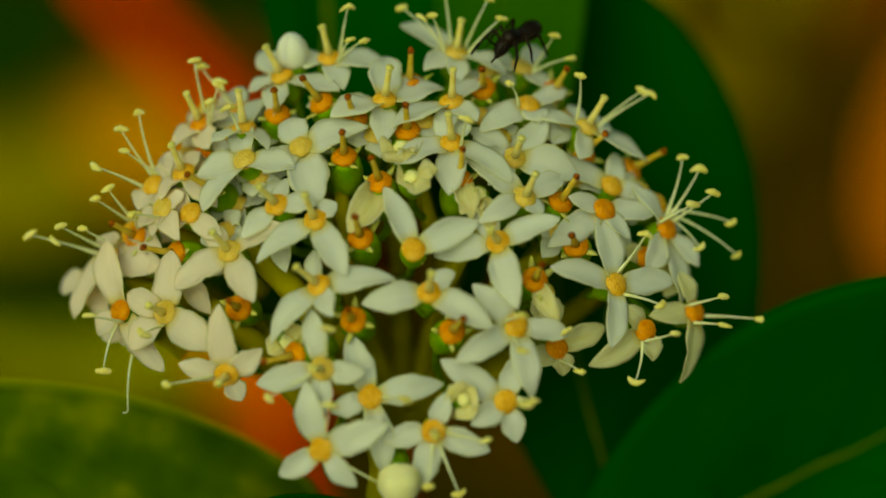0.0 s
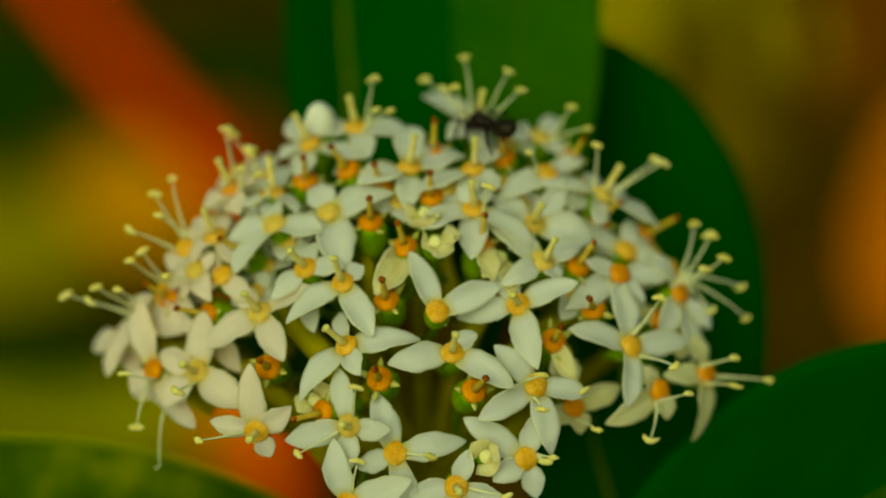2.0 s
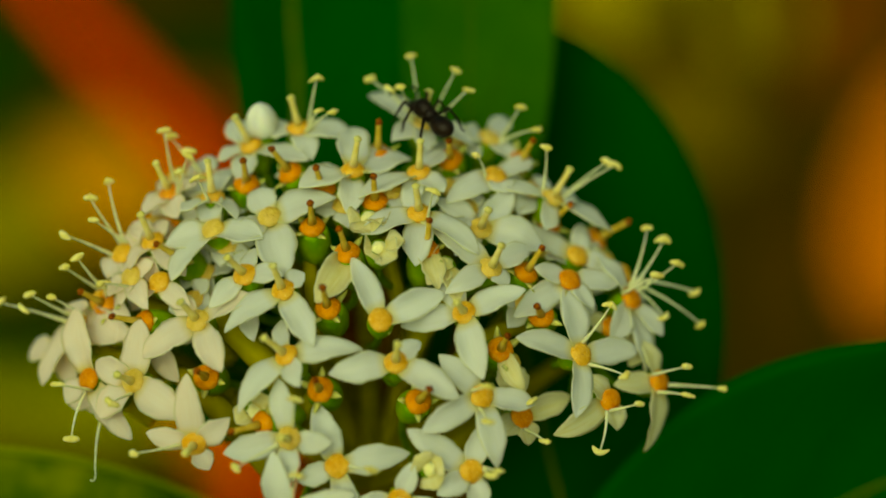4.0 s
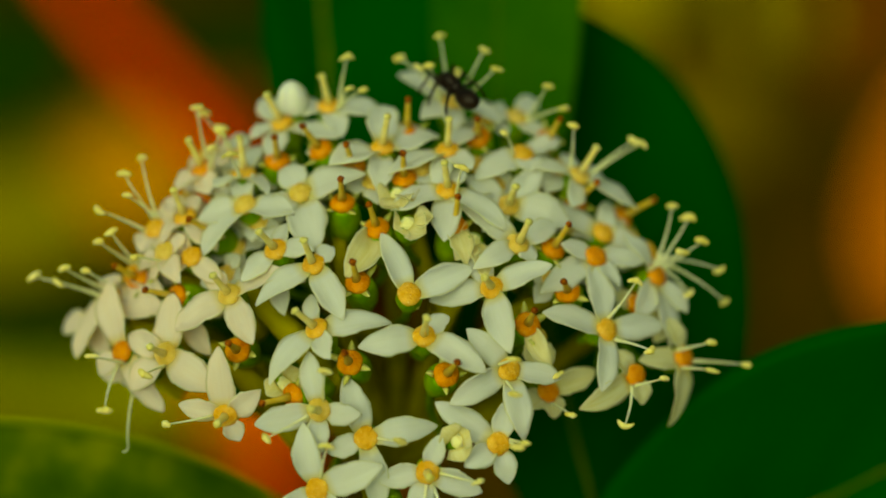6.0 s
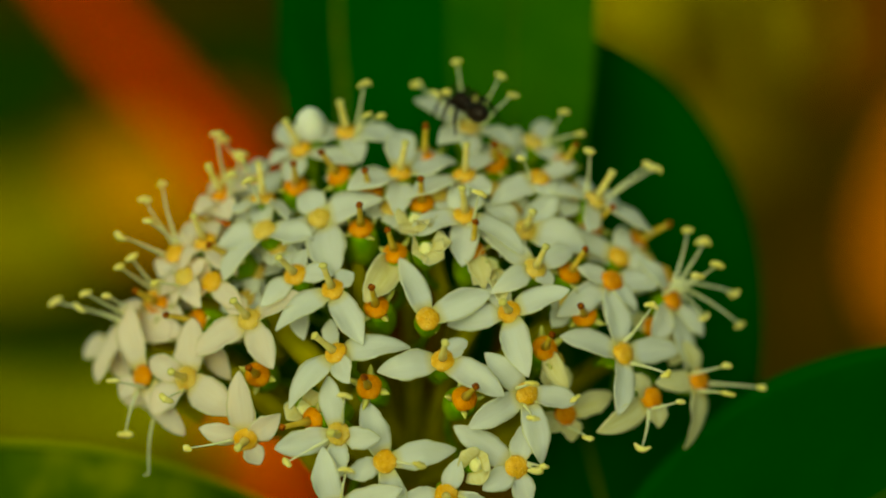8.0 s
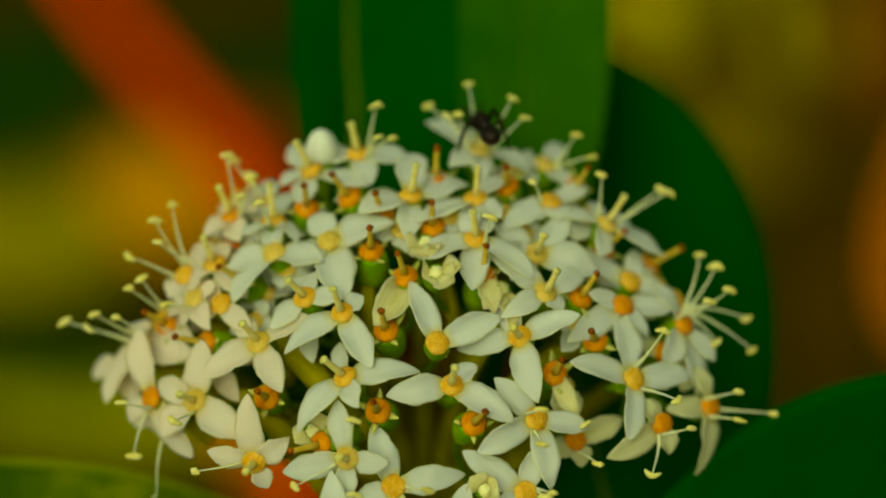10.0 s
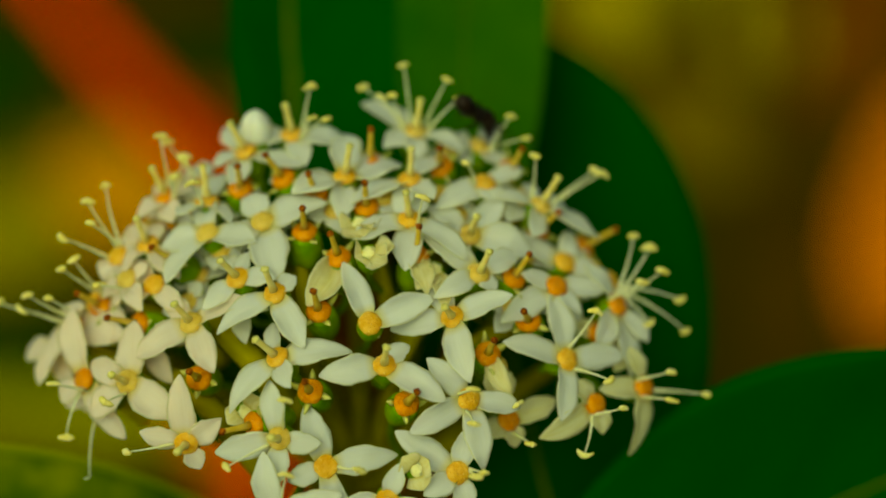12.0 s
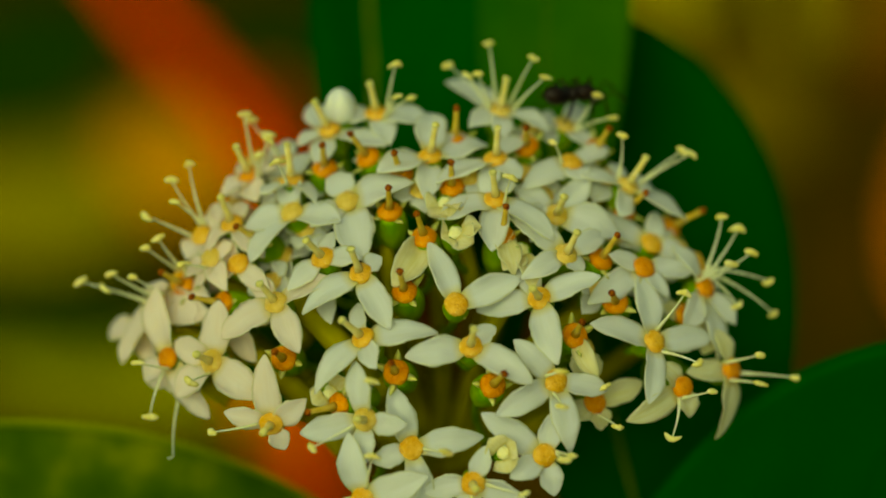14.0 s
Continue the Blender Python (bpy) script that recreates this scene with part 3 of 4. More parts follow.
        bm = petal_mesh(tip, w, rng.uniform(0.03, 0.12) * (1.8 if wilt else 1), length * rng.uniform(0.02, 0.09), rng.uniform(-0.6, 0.6) if wilt else rng.uniform(-0.2, 0.2), worn=rng.uniform(0.08, 0.30) if wilt else 0.0)
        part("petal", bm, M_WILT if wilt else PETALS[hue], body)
    for x, y, z, *bare in stamens:
        tip = inv @ mm(x, y, z)
        a = math.atan2(tip.y, tip.x)
        foot = Vector((math.cos(a), math.sin(a), 0)) * r * 0.95
        bow = foot + Vector((0, 0, 1)) * tip.length * 0.12 + (tip - foot) * 0.45
        pts = bezier(foot, bow, tip, 9)
        bm = bmesh.new()
        tube(bm, pts, [0.00016, 0.00014, 0.00012, 0.0001, 0.00009, 0.00008, 0.00007, 0.00006, 0.00005], 7)
        part("filament", bm, M_FILAMENT, body)
        if bare:
            # a filament that has lost its anther ends in a small curl
            bm = bmesh.new()
            d, w = (pts[-1] - pts[-2]).normalized(), (inv @ Vector((1, 0.2, 0))).normalized()
            tube(bm, [pts[-1] + (d * math.sin(u * 0.5) - w * (1 - math.cos(u * 0.5))) * 0.00022 for u in range(6)], [0.00006] * 6, 6)
            part("filament_tip", bm, M_FILAMENT, body)
            continue
        along = (pts[-1] - pts[-2]).normalized()
        cross = (inv @ Vector((rng.uniform(0.6, 1), rng.uniform(-0.5, 0.5), 0))).normalized()
        lie = (cross - along * cross.dot(along) * rng.uniform(0.4, 0.9)).normalized()
        bm = bmesh.new()
        half = rng.uniform(0.36, 0.64) * MM
        bend = rng.uniform(-0.1, 0.7) * half
        arc = [tip + lie * half * u - along * bend * u * u for u in (-1, -0.8, -0.45, -0.12, 0, 0.12, 0.45, 0.8, 1)]
        girth = rng.uniform(0.19, 0.27) * MM
        lumps = [rng.uniform(0.72, 1.18) for _ in range(9)]
        tube(bm, arc, [girth * k * q for k, q in zip((0.25, 0.7, 0.95, 1.05, 1.1, 1.05, 0.95, 0.7, 0.25), lumps)], 9)
        part("anther", bm, M_ANTHER, body)
    return body


def bud(place, facing, radius, length, crumpled=0.0):
    """An unopened or crumpled bud: four petals pressed together over the ovary."""
    n = Vector((facing[0], facing[1], math.sqrt(max(0.04, 1 - facing[0] ** 2 - facing[1] ** 2)))).normalized()
    m = frame_along(n).to_4x4()
    m.translation = mm(*place) - HUB
    inv = m.to_3x3().inverted()
    bm = bmesh.new()
    lathe(bm, [(0.0003, -0.0030), (0.0007, -0.0024), (0.0009, -0.0014), (0.0008, -0.0004), (0.0007, 0.0)], 14)
    node = min(NODES, key=lambda v: (v - m.translation).length)
    end = inv @ (node - m.translation)
    tube(bm, bezier(Vector((0, 0, -0.0028)), Vector((0, 0, -0.0028 - 0.4 * end.length)), end, 10), 0.00032, 6)
    body = part("bud", bm, M_OVARY, cluster, "closed white flower bud", m)
    for k in range(4):
        a = k * math.tau / 4 + 0.3
        bm = bmesh.new()
        q = Matrix.Rotation(a, 3, "Z")
        c = q @ Vector((radius * 0.05 * MM, 0, length * 0.5 * MM))
        blob(bm, scaled(c, q, radius * 0.97 * MM, radius * 0.985 * MM, length * 0.52 * MM), 14, 20, crumpled * 0.7, 0.18)
        part("petal", bm, M_BUD_CREAM if crumpled > 0.2 else M_BUD, body)


flower((-17.87, 5.97, 4.40), (-0.53, 0.50), petals=[(-1.19, -1.70, 0.73), (1.44, -1.75, 2.20), (1.46, 1.75, 0.32)], stamens=[(-1.08, 5.52, 0.00), (-2.37, 4.22, 0.60), (-4.24, 1.44, 1.21), (-1.78, 2.47, 2.57)], style=0.0, tone="yellow", hue="warm_lit")
flower((-14.43, 10.61, 3.52), (-0.32, 0.73), petals=[(-1.97, -1.61, 1.29), (0.79, -1.92, 2.20), (1.93, 0.68, 0.68)], stamens=[(-0.33, 4.66, 0.99), (1.69, 2.64, 2.66), (1.06, 1.40, 3.25)], style=2.4, tone="orange", hue="warm_lit")
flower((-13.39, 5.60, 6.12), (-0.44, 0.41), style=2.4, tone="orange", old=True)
flower((-15.48, 6.83, 5.31), (-0.32, 0.67), petals=[(-1.85, 1.65, -1.78), (-1.71, -1.76, 1.32), (2.53, -2.22, 2.20), (0.85, 1.85, -0.81)], style=2.4, tone="yellow", hue="warm_lit")
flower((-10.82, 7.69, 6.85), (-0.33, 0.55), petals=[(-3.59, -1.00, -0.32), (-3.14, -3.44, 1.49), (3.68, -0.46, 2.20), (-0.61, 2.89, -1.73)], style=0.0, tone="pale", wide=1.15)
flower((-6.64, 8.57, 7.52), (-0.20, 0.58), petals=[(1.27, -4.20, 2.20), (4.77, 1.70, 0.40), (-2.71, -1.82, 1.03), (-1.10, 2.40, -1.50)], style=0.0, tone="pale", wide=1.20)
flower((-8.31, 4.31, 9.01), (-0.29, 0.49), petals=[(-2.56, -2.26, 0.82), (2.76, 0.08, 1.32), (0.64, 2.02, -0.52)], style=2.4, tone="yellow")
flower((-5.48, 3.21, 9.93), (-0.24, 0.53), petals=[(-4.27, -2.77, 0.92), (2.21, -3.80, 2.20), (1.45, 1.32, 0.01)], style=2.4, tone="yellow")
flower((-11.72, 1.02, 9.06), (-0.33, 0.45), petals=[(-4.15, -2.46, 0.08), (1.79, -3.46, 2.20), (3.97, 1.89, 0.96), (-1.88, 1.82, -1.25)], style=2.4, tone="pale", wide=1.12, hue="warm_lit")
flower((-14.78, 3.79, 7.00), (-0.44, 0.43), petals=[(-1.74, -1.53, 0.28), (2.41, -1.73, 2.20), (-1.79, 1.92, -1.49)], style=0.0, tone="yellow", hue="warm_lit")
flower((-16.52, -3.42, 8.02), (-0.33, 0.14), petals=[(3.81, -2.39, 2.04), (0.36, 4.53, -0.18), (-3.07, 1.46, -0.90), (-2.80, -2.57, -0.23)], stamens=[(-1.16, -1.35, 3.15)], style=2.4, tone="pale", wide=1.28, hue="warm_lit")
flower((-20.01, -3.33, 6.55), (-0.60, 0.21), petals=[(-1.45, 5.27, -0.60), (-2.05, -1.64, -0.61), (3.05, -4.46, 0.60)], stamens=[(-1.25, -4.35, 0.40), (-1.86, -0.17, 3.07)], style=0.0, tone="orange", wide=1.12, hue="warm_lit")
flower((-21.27, 0.84, 3.90), (-0.62, 0.34), petals=[(-3.02, -4.59, 0.04), (3.58, -1.12, 2.20), (0.05, 1.74, -0.26)], stamens=[(-5.97, 1.51, 0.00), (-3.34, 2.12, 1.82), (-1.50, 1.93, 2.89), (-3.93, 1.14, 1.66)], style=0.0, tone="yellow", wide=1.45, hue="warm_lit")
flower((-23.15, -0.81, 1.98), (-0.67, 0.29), petals=[(-2.68, -0.98, -1.42), (1.58, -3.01, 2.20), (-0.93, -1.53, 0.22)], style=0.0, tone="pale", wide=1.30, hue="warm_lit")
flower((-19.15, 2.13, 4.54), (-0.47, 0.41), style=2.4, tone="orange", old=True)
flower((-19.67, 2.45, 3.91), (-0.57, 0.39), petals=[(-1.46, -1.95, 0.33), (2.45, -1.10, 2.20)], stamens=[(-2.21, 2.51, 2.38), (-1.28, 3.23, 2.34), (0.90, 1.33, 3.34)], style=0.0, tone="yellow", hue="warm_lit")
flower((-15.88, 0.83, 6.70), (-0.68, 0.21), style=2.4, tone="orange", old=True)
flower((-16.91, 4.23, 6.23), (-0.50, 0.44), petals=[(-2.02, -1.19, -0.17), (1.49, 1.12, 0.74), (-0.71, -1.98, 1.07), (1.24, -2.16, 2.20)], stamens=[(-1.85, -0.51, 3.09)], style=0.0, tone="pale", hue="warm_lit")
flower((-19.16, -4.68, 4.47), (-0.56, 0.17), petals=[(-3.13, -0.57, -1.47), (-1.57, -0.88, -0.43), (1.52, -1.64, 1.70)], stamens=[(-0.50, -5.90, 1.50, 1.00)], style=0.0, tone="pale", hue="warm_lit")
flower((-11.08, -3.06, 9.28), (-0.15, 0.14), style=2.4, tone="orange", old=True)
flower((-11.87, -7.79, 10.13), (-0.09, -0.19), petals=[(-0.54, 4.94, 1.26), (-3.45, 0.80, 0.19), (2.54, 1.70, 0.91), (1.04, -1.89, 0.08)], stamens=[(-4.13, -0.51, 1.69)], style=2.4, tone="yellow", hue="warm_lit")
flower((-15.33, -0.45, 5.17), (-0.45, 0.30), petals=[(1.77, -2.90, 2.20), (3.95, 0.94, 2.12)], style=0.0, tone="pale", hue="warm_lit")
flower((-2.26, 1.92, 9.86), (-0.13, 0.45), style=2.4, tone="orange", old=True)
flower((-3.47, 7.81, 7.61), (-0.04, 0.65), style=2.4, tone="orange", old=True)
flower((-0.90, 5.91, 8.61), (-0.14, 0.62), petals=[(-2.04, -3.47, 2.20)], style=2.4, tone="orange", old=True, wilt=True)
flower((4.88, 6.14, 8.24), (0.12, 0.67), petals=[(0.82, -2.45, 2.20)], style=2.4, tone="orange", old=True, wilt=True)
flower((-2.77, -3.92, 10.90), (-0.18, 0.26), style=2.4, tone="orange", old=True)
flower((4.21, -4.78, 10.89), (0.21, 0.29), style=2.4, tone="orange", old=True)
flower((10.20, -1.18, 9.35), (0.12, 0.28), petals=[(1.61, -2.96, 1.05)], style=2.4, tone="orange", old=True, wilt=True)
flower((12.23, 4.41, 7.20), (0.40, 0.56), style=2.4, tone="orange", old=True)
flower((13.30, 1.24, 7.84), (-0.08, 0.28), style=2.4, tone="orange", old=True)
flower((-5.26, 11.96, 5.00), (-0.38, 0.55), style=2.4, tone="orange", old=True)
flower((-8.58, 11.16, 4.78), (0.05, 0.60), style=2.4, tone="orange", old=True)
flower((-2.74, 10.62, 6.18), (-0.15, 0.58), style=2.4, tone="orange", old=True)
flower((1.12, 9.72, 6.82), (-0.05, 0.56), style=2.4, tone="orange", old=True)
flower((1.32, 13.43, 4.42), (-0.03, 0.77), style=2.4, tone="orange", old=True)
flower((6.72, 13.04, 4.03), (0.00, 0.38), style=2.4, tone="orange", old=True)
flower((-6.90, -6.36, 10.54), (-0.67, -0.14), style=2.4, tone="orange", old=True)
flower((1.54, 1.05, 10.94), (0.04, 0.35), petals=[(-2.06, 4.52, -1.20), (4.66, 1.98, -0.55)], style=0.0, tone="yellow")
flower((2.60, -1.98, 11.49), (0.00, 0.45), petals=[(-4.69, -0.64, 0.72), (4.41, -2.32, 1.58), (1.77, 1.55, -0.39)], style=2.4, tone="yellow")
flower((-5.19, -1.46, 11.10), (-0.45, 0.54), petals=[(5.33, 0.78, 0.60), (-3.58, -3.69, 1.01), (0.93, -1.95, 2.20), (-0.70, 2.60, -1.85)], style=2.4, tone="yellow")
flower((-4.96, -7.29, 11.66), (-0.17, 0.00), petals=[(-0.93, 4.13, 0.20), (-4.77, -1.17, -0.45), (2.95, -0.36, 0.85), (-0.15, -3.32, 0.33)], stamens=[(-3.67, -1.91, 1.77), (0.59, 2.96, 2.85)], style=2.4, tone="pale")
flower((-5.07, -12.96, 12.06), (-0.16, -0.11), petals=[(-3.07, -1.91, -0.35), (4.60, 1.74, 1.29), (2.41, -2.63, 0.47), (-1.07, 4.68, 0.67)], stamens=[(4.35, -2.52, 0.00), (0.82, 3.38, 2.66)], style=0.0, tone="yellow")
flower((-1.62, -9.38, 10.92), (-0.06, 0.01), petals=[(5.15, 0.86, 0.63), (-2.78, -1.05, 0.21), (-1.55, 4.48, 0.20), (1.15, -5.53, 0.49)], stamens=[(2.52, 0.02, 3.01)], style=0.0, tone="yellow")
flower((2.88, -11.77, 11.69), (-0.06, -0.06), petals=[(0.88, 2.69, 0.58), (-3.59, -0.65, 0.08), (3.89, -1.42, 0.51), (-1.06, -4.00, 0.03)], stamens=[(1.76, -4.38, 0.89), (3.55, -0.47, 2.32), (-0.45, -3.65, 2.16)], style=2.4, tone="yellow")
flower((8.01, -9.77, 11.18), (0.24, 0.00), petals=[(-4.56, 3.02, 0.60), (0.77, 3.20, 0.17), (-2.38, -1.56, 0.93), (0.77, -2.93, 0.17)], stamens=[(1.19, 0.05, 3.35), (1.80, 0.32, 3.19)], style=0.0, tone="yellow")
flower((8.76, -4.45, 10.93), (0.26, 0.17), petals=[(-4.21, -2.32, 1.94), (-2.98, 3.00, 0.64), (3.92, -0.52, -0.60), (1.20, -4.98, 0.93)], stamens=[(0.30, -1.57, 3.26), (0.29, 0.92, 3.43)], style=0.0, tone="yellow")
flower((11.84, -6.27, 7.32), (0.34, 0.12), petals=[(3.81, 1.56, -1.18), (0.64, -1.92, 0.37), (-1.77, -0.87, 1.12)], stamens=[(1.59, -1.51, 3.01), (0.61, 1.47, 3.31)], style=0.0, tone="orange", hue="cream")
flower((16.17, -1.61, 8.10), (0.47, 0.26), petals=[(-4.72, 1.43, 2.20), (-0.99, 4.96, -0.54), (4.65, 0.27, -2.12), (-0.35, -4.36, 1.88)], stamens=[(2.07, 3.66, 1.72), (3.05, -1.45, 2.34)], style=0.0, tone="yellow")
flower((15.47, 3.87, 6.87), (0.45, 0.43), petals=[(-4.17, -2.60, 2.20), (4.20, -0.03, -1.77), (-2.58, 0.97, 1.30), (1.84, -2.12, 0.53)], style=0.0, tone="orange")
flower((16.33, 5.67, 4.31), (0.47, 0.49), petals=[(-5.31, 2.21, 0.60), (3.08, -1.06, -0.69), (0.70, 2.59, -1.50)], style=0.0, tone="yellow")
flower((9.54, 4.74, 8.66), (0.28, 0.46), petals=[(-4.10, 3.17, 0.05), (3.15, 1.66, -1.46), (-3.12, -1.56, 2.20), (1.29, -1.19, 0.61)], style=2.4, tone="pale")
flower((7.58, 1.51, 10.14), (-0.19, 0.35), petals=[(-4.62, -0.87, -0.26), (4.32, 1.80, 0.61), (1.09, -4.53, 2.20), (-1.53, 2.63, -0.93)], style=2.4, tone="yellow")
flower((8.93, 7.70, 6.58), (0.13, 0.38), petals=[(2.52, 3.16, -1.24), (-3.22, 2.39, -0.16), (4.77, -1.28, 0.25), (-1.86, -1.84, 1.38)], style=2.4, tone="pale")
flower((4.41, 11.91, 5.98), (0.00, 0.79), petals=[(-4.47, -1.62, 2.20), (1.77, -1.45, 2.20), (-0.95, -2.96, 2.20), (2.09, 1.97, -1.77)], style=2.4, tone="yellow")
flower((-0.53, 12.07, 6.15), (0.06, 0.77), petals=[(-0.05, 3.75, -2.20), (4.34, 1.32, -1.33), (-3.89, -1.11, 2.08), (-0.20, -3.21, 2.20)], style=2.4, tone="yellow", wide=1.12)
flower((4.35, 8.81, 7.84), (0.00, 0.64), petals=[(-4.16, -1.26, 1.44), (4.39, -2.60, 1.61), (-0.28, -3.78, 2.20), (0.97, 1.85, -1.02)], stamens=[(1.00, 1.51, 3.18)], style=2.4, tone="yellow")
flower((-4.77, 15.49, 2.95), (-0.06, 0.78), petals=[(5.01, -1.06, 1.81), (-2.59, -0.13, 0.40), (1.11, -2.22, 2.20)], stamens=[(2.74, 1.01, 2.79), (1.53, 3.70, 1.86), (1.73, 1.09, 3.14)], style=2.4, tone="yellow")
flower((-8.32, 14.10, 3.33), (-0.36, 0.78), petals=[(-2.60, -0.84, 0.12), (4.37, -1.04, 2.20), (-0.64, -3.01, 2.20), (-1.81, 2.30, -2.20)], style=2.4, tone="yellow")
flower((-11.02, 10.08, 5.42), (-0.09, 0.93), petals=[(2.03, -1.26, 2.20), (-2.13, -0.82, 1.87), (1.04, 2.60, -2.20)], stamens=[(-0.87, 1.35, 3.21)], style=2.4, tone="yellow")
flower((4.78, 15.83, 2.71), (0.13, 0.77), petals=[(-4.18, 2.66, -1.59), (3.81, -1.31, 1.21), (0.18, -2.10, 2.20), (-2.35, -1.24, 2.20)], stamens=[(-0.96, 5.24, 0.00), (2.49, 4.03, 0.82), (-4.15, 3.49, 0.00), (-2.65, 2.54, 2.22), (-1.80, 2.58, 2.56), (3.39, 2.44, 1.67)], style=2.4, tone="pale")
flower((10.13, 11.76, 4.76), (0.29, 0.67), petals=[(-3.63, -1.80, 2.20), (2.97, 1.38, -1.86), (0.75, -1.26, 1.30)], stamens=[(-1.54, 1.32, 3.17)], style=0.0, tone="yellow")
flower((9.81, 14.83, 1.42), (0.27, 0.76), petals=[(-2.25, 0.48, 0.86), (2.06, -1.79, 1.66), (1.68, 1.98, -2.20)], stamens=[(2.38, 2.21, 2.42), (3.67, 0.51, 2.15)], style=0.0, tone="pale")
flower((12.19, 12.94, 2.32), (0.28, 0.46), style=2.4, tone="orange", old=True)
flower((14.50, 10.09, 4.11), (0.45, 0.71), petals=[(4.64, -2.33, -0.14), (-0.62, -2.37, 2.20), (-3.49, 0.97, 1.91), (2.08, 0.21, -1.12)], stamens=[(-0.62, 3.67, 2.18), (4.18, 2.71, 0.08), (4.88, 2.51, 0.00)], style=2.4, tone="pale")
flower((18.04, 7.01, 1.81), (0.78, 0.50), style=2.4, tone="orange", old=True)
flower((20.33, 2.43, 4.69), (0.58, 0.39), petals=[(1.28, -5.45, 0.60), (-2.31, 3.29, 0.52), (2.61, -2.71, -0.15), (-1.69, -3.21, 2.20)], stamens=[(1.29, 5.38, 0.00), (2.58, 4.52, 0.00), (3.40, 2.66, 1.45), (1.58, 1.76, 2.91)], style=0.0, tone="orange")
flower((19.79, 4.32, 3.38), (0.56, 0.44), petals=[(1.91, -2.09, 0.25), (-2.18, 0.46, 1.75)], stamens=[(5.74, -1.43, 0.00), (6.08, -3.91, 0.00), (3.14, -3.31, 1.19)], style=0.0, tone="yellow")
flower((22.36, -3.80, 4.90), (0.64, 0.20), petals=[(-0.79, -5.16, 1.15), (-3.41, -0.02, 2.20), (-1.02, 3.10, 0.47)], stamens=[(1.69, 1.26, 3.02), (1.72, -0.84, 3.04), (4.87, -0.55, 0.37)], style=0.0, tone="orange", hue="cream")
flower((18.39, -4.99, 7.49), (0.54, 0.16), petals=[(-3.99, -2.45, 2.20), (0.62, -2.17, 0.40), (-1.83, 1.80, 1.18)], stamens=[(-1.05, -3.65, 2.22), (1.79, -0.09, 3.11)], style=0.0, tone="orange", hue="cream")
flower((18.77, 0.28, 4.51), (0.54, 0.32), petals=[(1.89, -2.88, 0.31), (-1.66, 0.64, 1.22)], style=0.0, tone="orange", hue="cream")
flower((14.30, 8.16, 3.10), (0.42, 0.46), style=2.4, tone="orange", old=True)
flower((2.37, 10.51, 5.93), (0.06, 0.64), petals=[(-1.92, -0.95, 1.32), (0.95, -1.24, 1.33), (-0.29, 1.01, -0.34)], style=0.0, tone="pale")
flower((-3.85, 11.45, 4.89), (-0.12, 0.66), petals=[(-2.60, 0.69, -0.52), (2.67, 0.71, 0.25), (0.25, -1.19, 1.48)], style=0.0, tone="pale")
flower((-1.25, 9.40, 6.59), (-0.04, 0.61), petals=[(-2.02, -0.25, 0.49), (1.70, 1.08, -0.27), (0.43, -1.45, 1.50)], style=0.0, tone="pale")
flower((-9.78, 6.45, 6.04), (-0.29, 0.51), petals=[(-1.75, 0.67, -0.59), (1.47, -1.35, 1.74), (1.84, 0.30, 0.87), (-0.56, -1.32, 1.01)], style=0.0, tone="pale")
flower((-12.29, 2.40, 6.55), (-0.37, 0.39), petals=[(-1.92, -0.63, -0.13), (1.27, -0.23, 1.03), (0.85, 1.70, 0.00)], style=0.0, tone="pale")
flower((-8.41, 2.38, 7.46), (-0.26, 0.39), petals=[(-1.28, 0.64, -0.25), (0.61, -2.74, 1.74), (2.16, -0.23, 1.10)], style=0.0, tone="pale")
flower((6.31, 5.09, 8.24), (0.18, 0.47), petals=[(-1.32, -1.31, 1.77), (0.81, -2.76, 2.12), (-1.08, 0.47, 0.76)], style=0.0, tone="pale", size=0.75, wilt=True)
flower((12.87, 10.73, 3.07), (0.36, 0.64), petals=[(-1.78, 1.05, 0.42), (-0.85, -1.67, 2.20), (1.62, 0.73, -0.91)], style=0.0, tone="pale")
flower((7.93, 9.26, 5.54), (0.23, 0.60), petals=[(-1.98, -0.52, 1.35), (0.69, 1.34, -0.73), (-0.74, -1.60, 1.81)], style=0.0, tone="pale")
flower((12.09, 2.18, 6.84), (0.35, 0.38), petals=[(-1.19, -1.70, 1.60), (-1.54, 0.62, 0.73), (1.54, 0.86, -0.58)], style=0.0, tone="pale")
flower((10.92, -2.24, 8.16), (0.32, 0.24), petals=[(1.04, -2.12, 0.57), (-0.50, -1.85, 1.03)], style=0.0, tone="pale", hue="cream")
flower((-18.70, 0.49, 4.68), (-0.55, 0.33), petals=[(-1.04, -1.29, 0.24), (1.50, -0.64, 1.66), (-0.71, 1.08, -0.47)], style=0.0, tone="pale", hue="warm_lit")
flower((-14.14, 12.02, 0.83), (-0.41, 0.67), petals=[(-1.18, -1.65, 1.37), (1.53, -1.06, 2.20), (1.63, 0.59, 0.86)], style=0.0, tone="pale", hue="warm_lit")
flower((-11.88, 9.81, 3.88), (-0.35, 0.61), petals=[(-1.54, -1.12, 0.64), (1.46, -1.21, 2.07), (1.06, 1.54, -0.28), (-0.75, 1.61, -1.13)], style=0.0, tone="pale")
flower((7.29, 14.60, 1.54), (0.20, 0.75), petals=[(-1.62, -0.84, 1.83), (1.92, -0.98, 0.97), (1.38, 0.98, -0.91)], style=0.0, tone="pale")
flower((18.56, 5.30, 2.81), (0.53, 0.47), petals=[(-1.15, 1.29, 0.43), (1.21, -1.76, 0.69), (-0.68, -1.58, 1.84)], style=0.0, tone="pale")
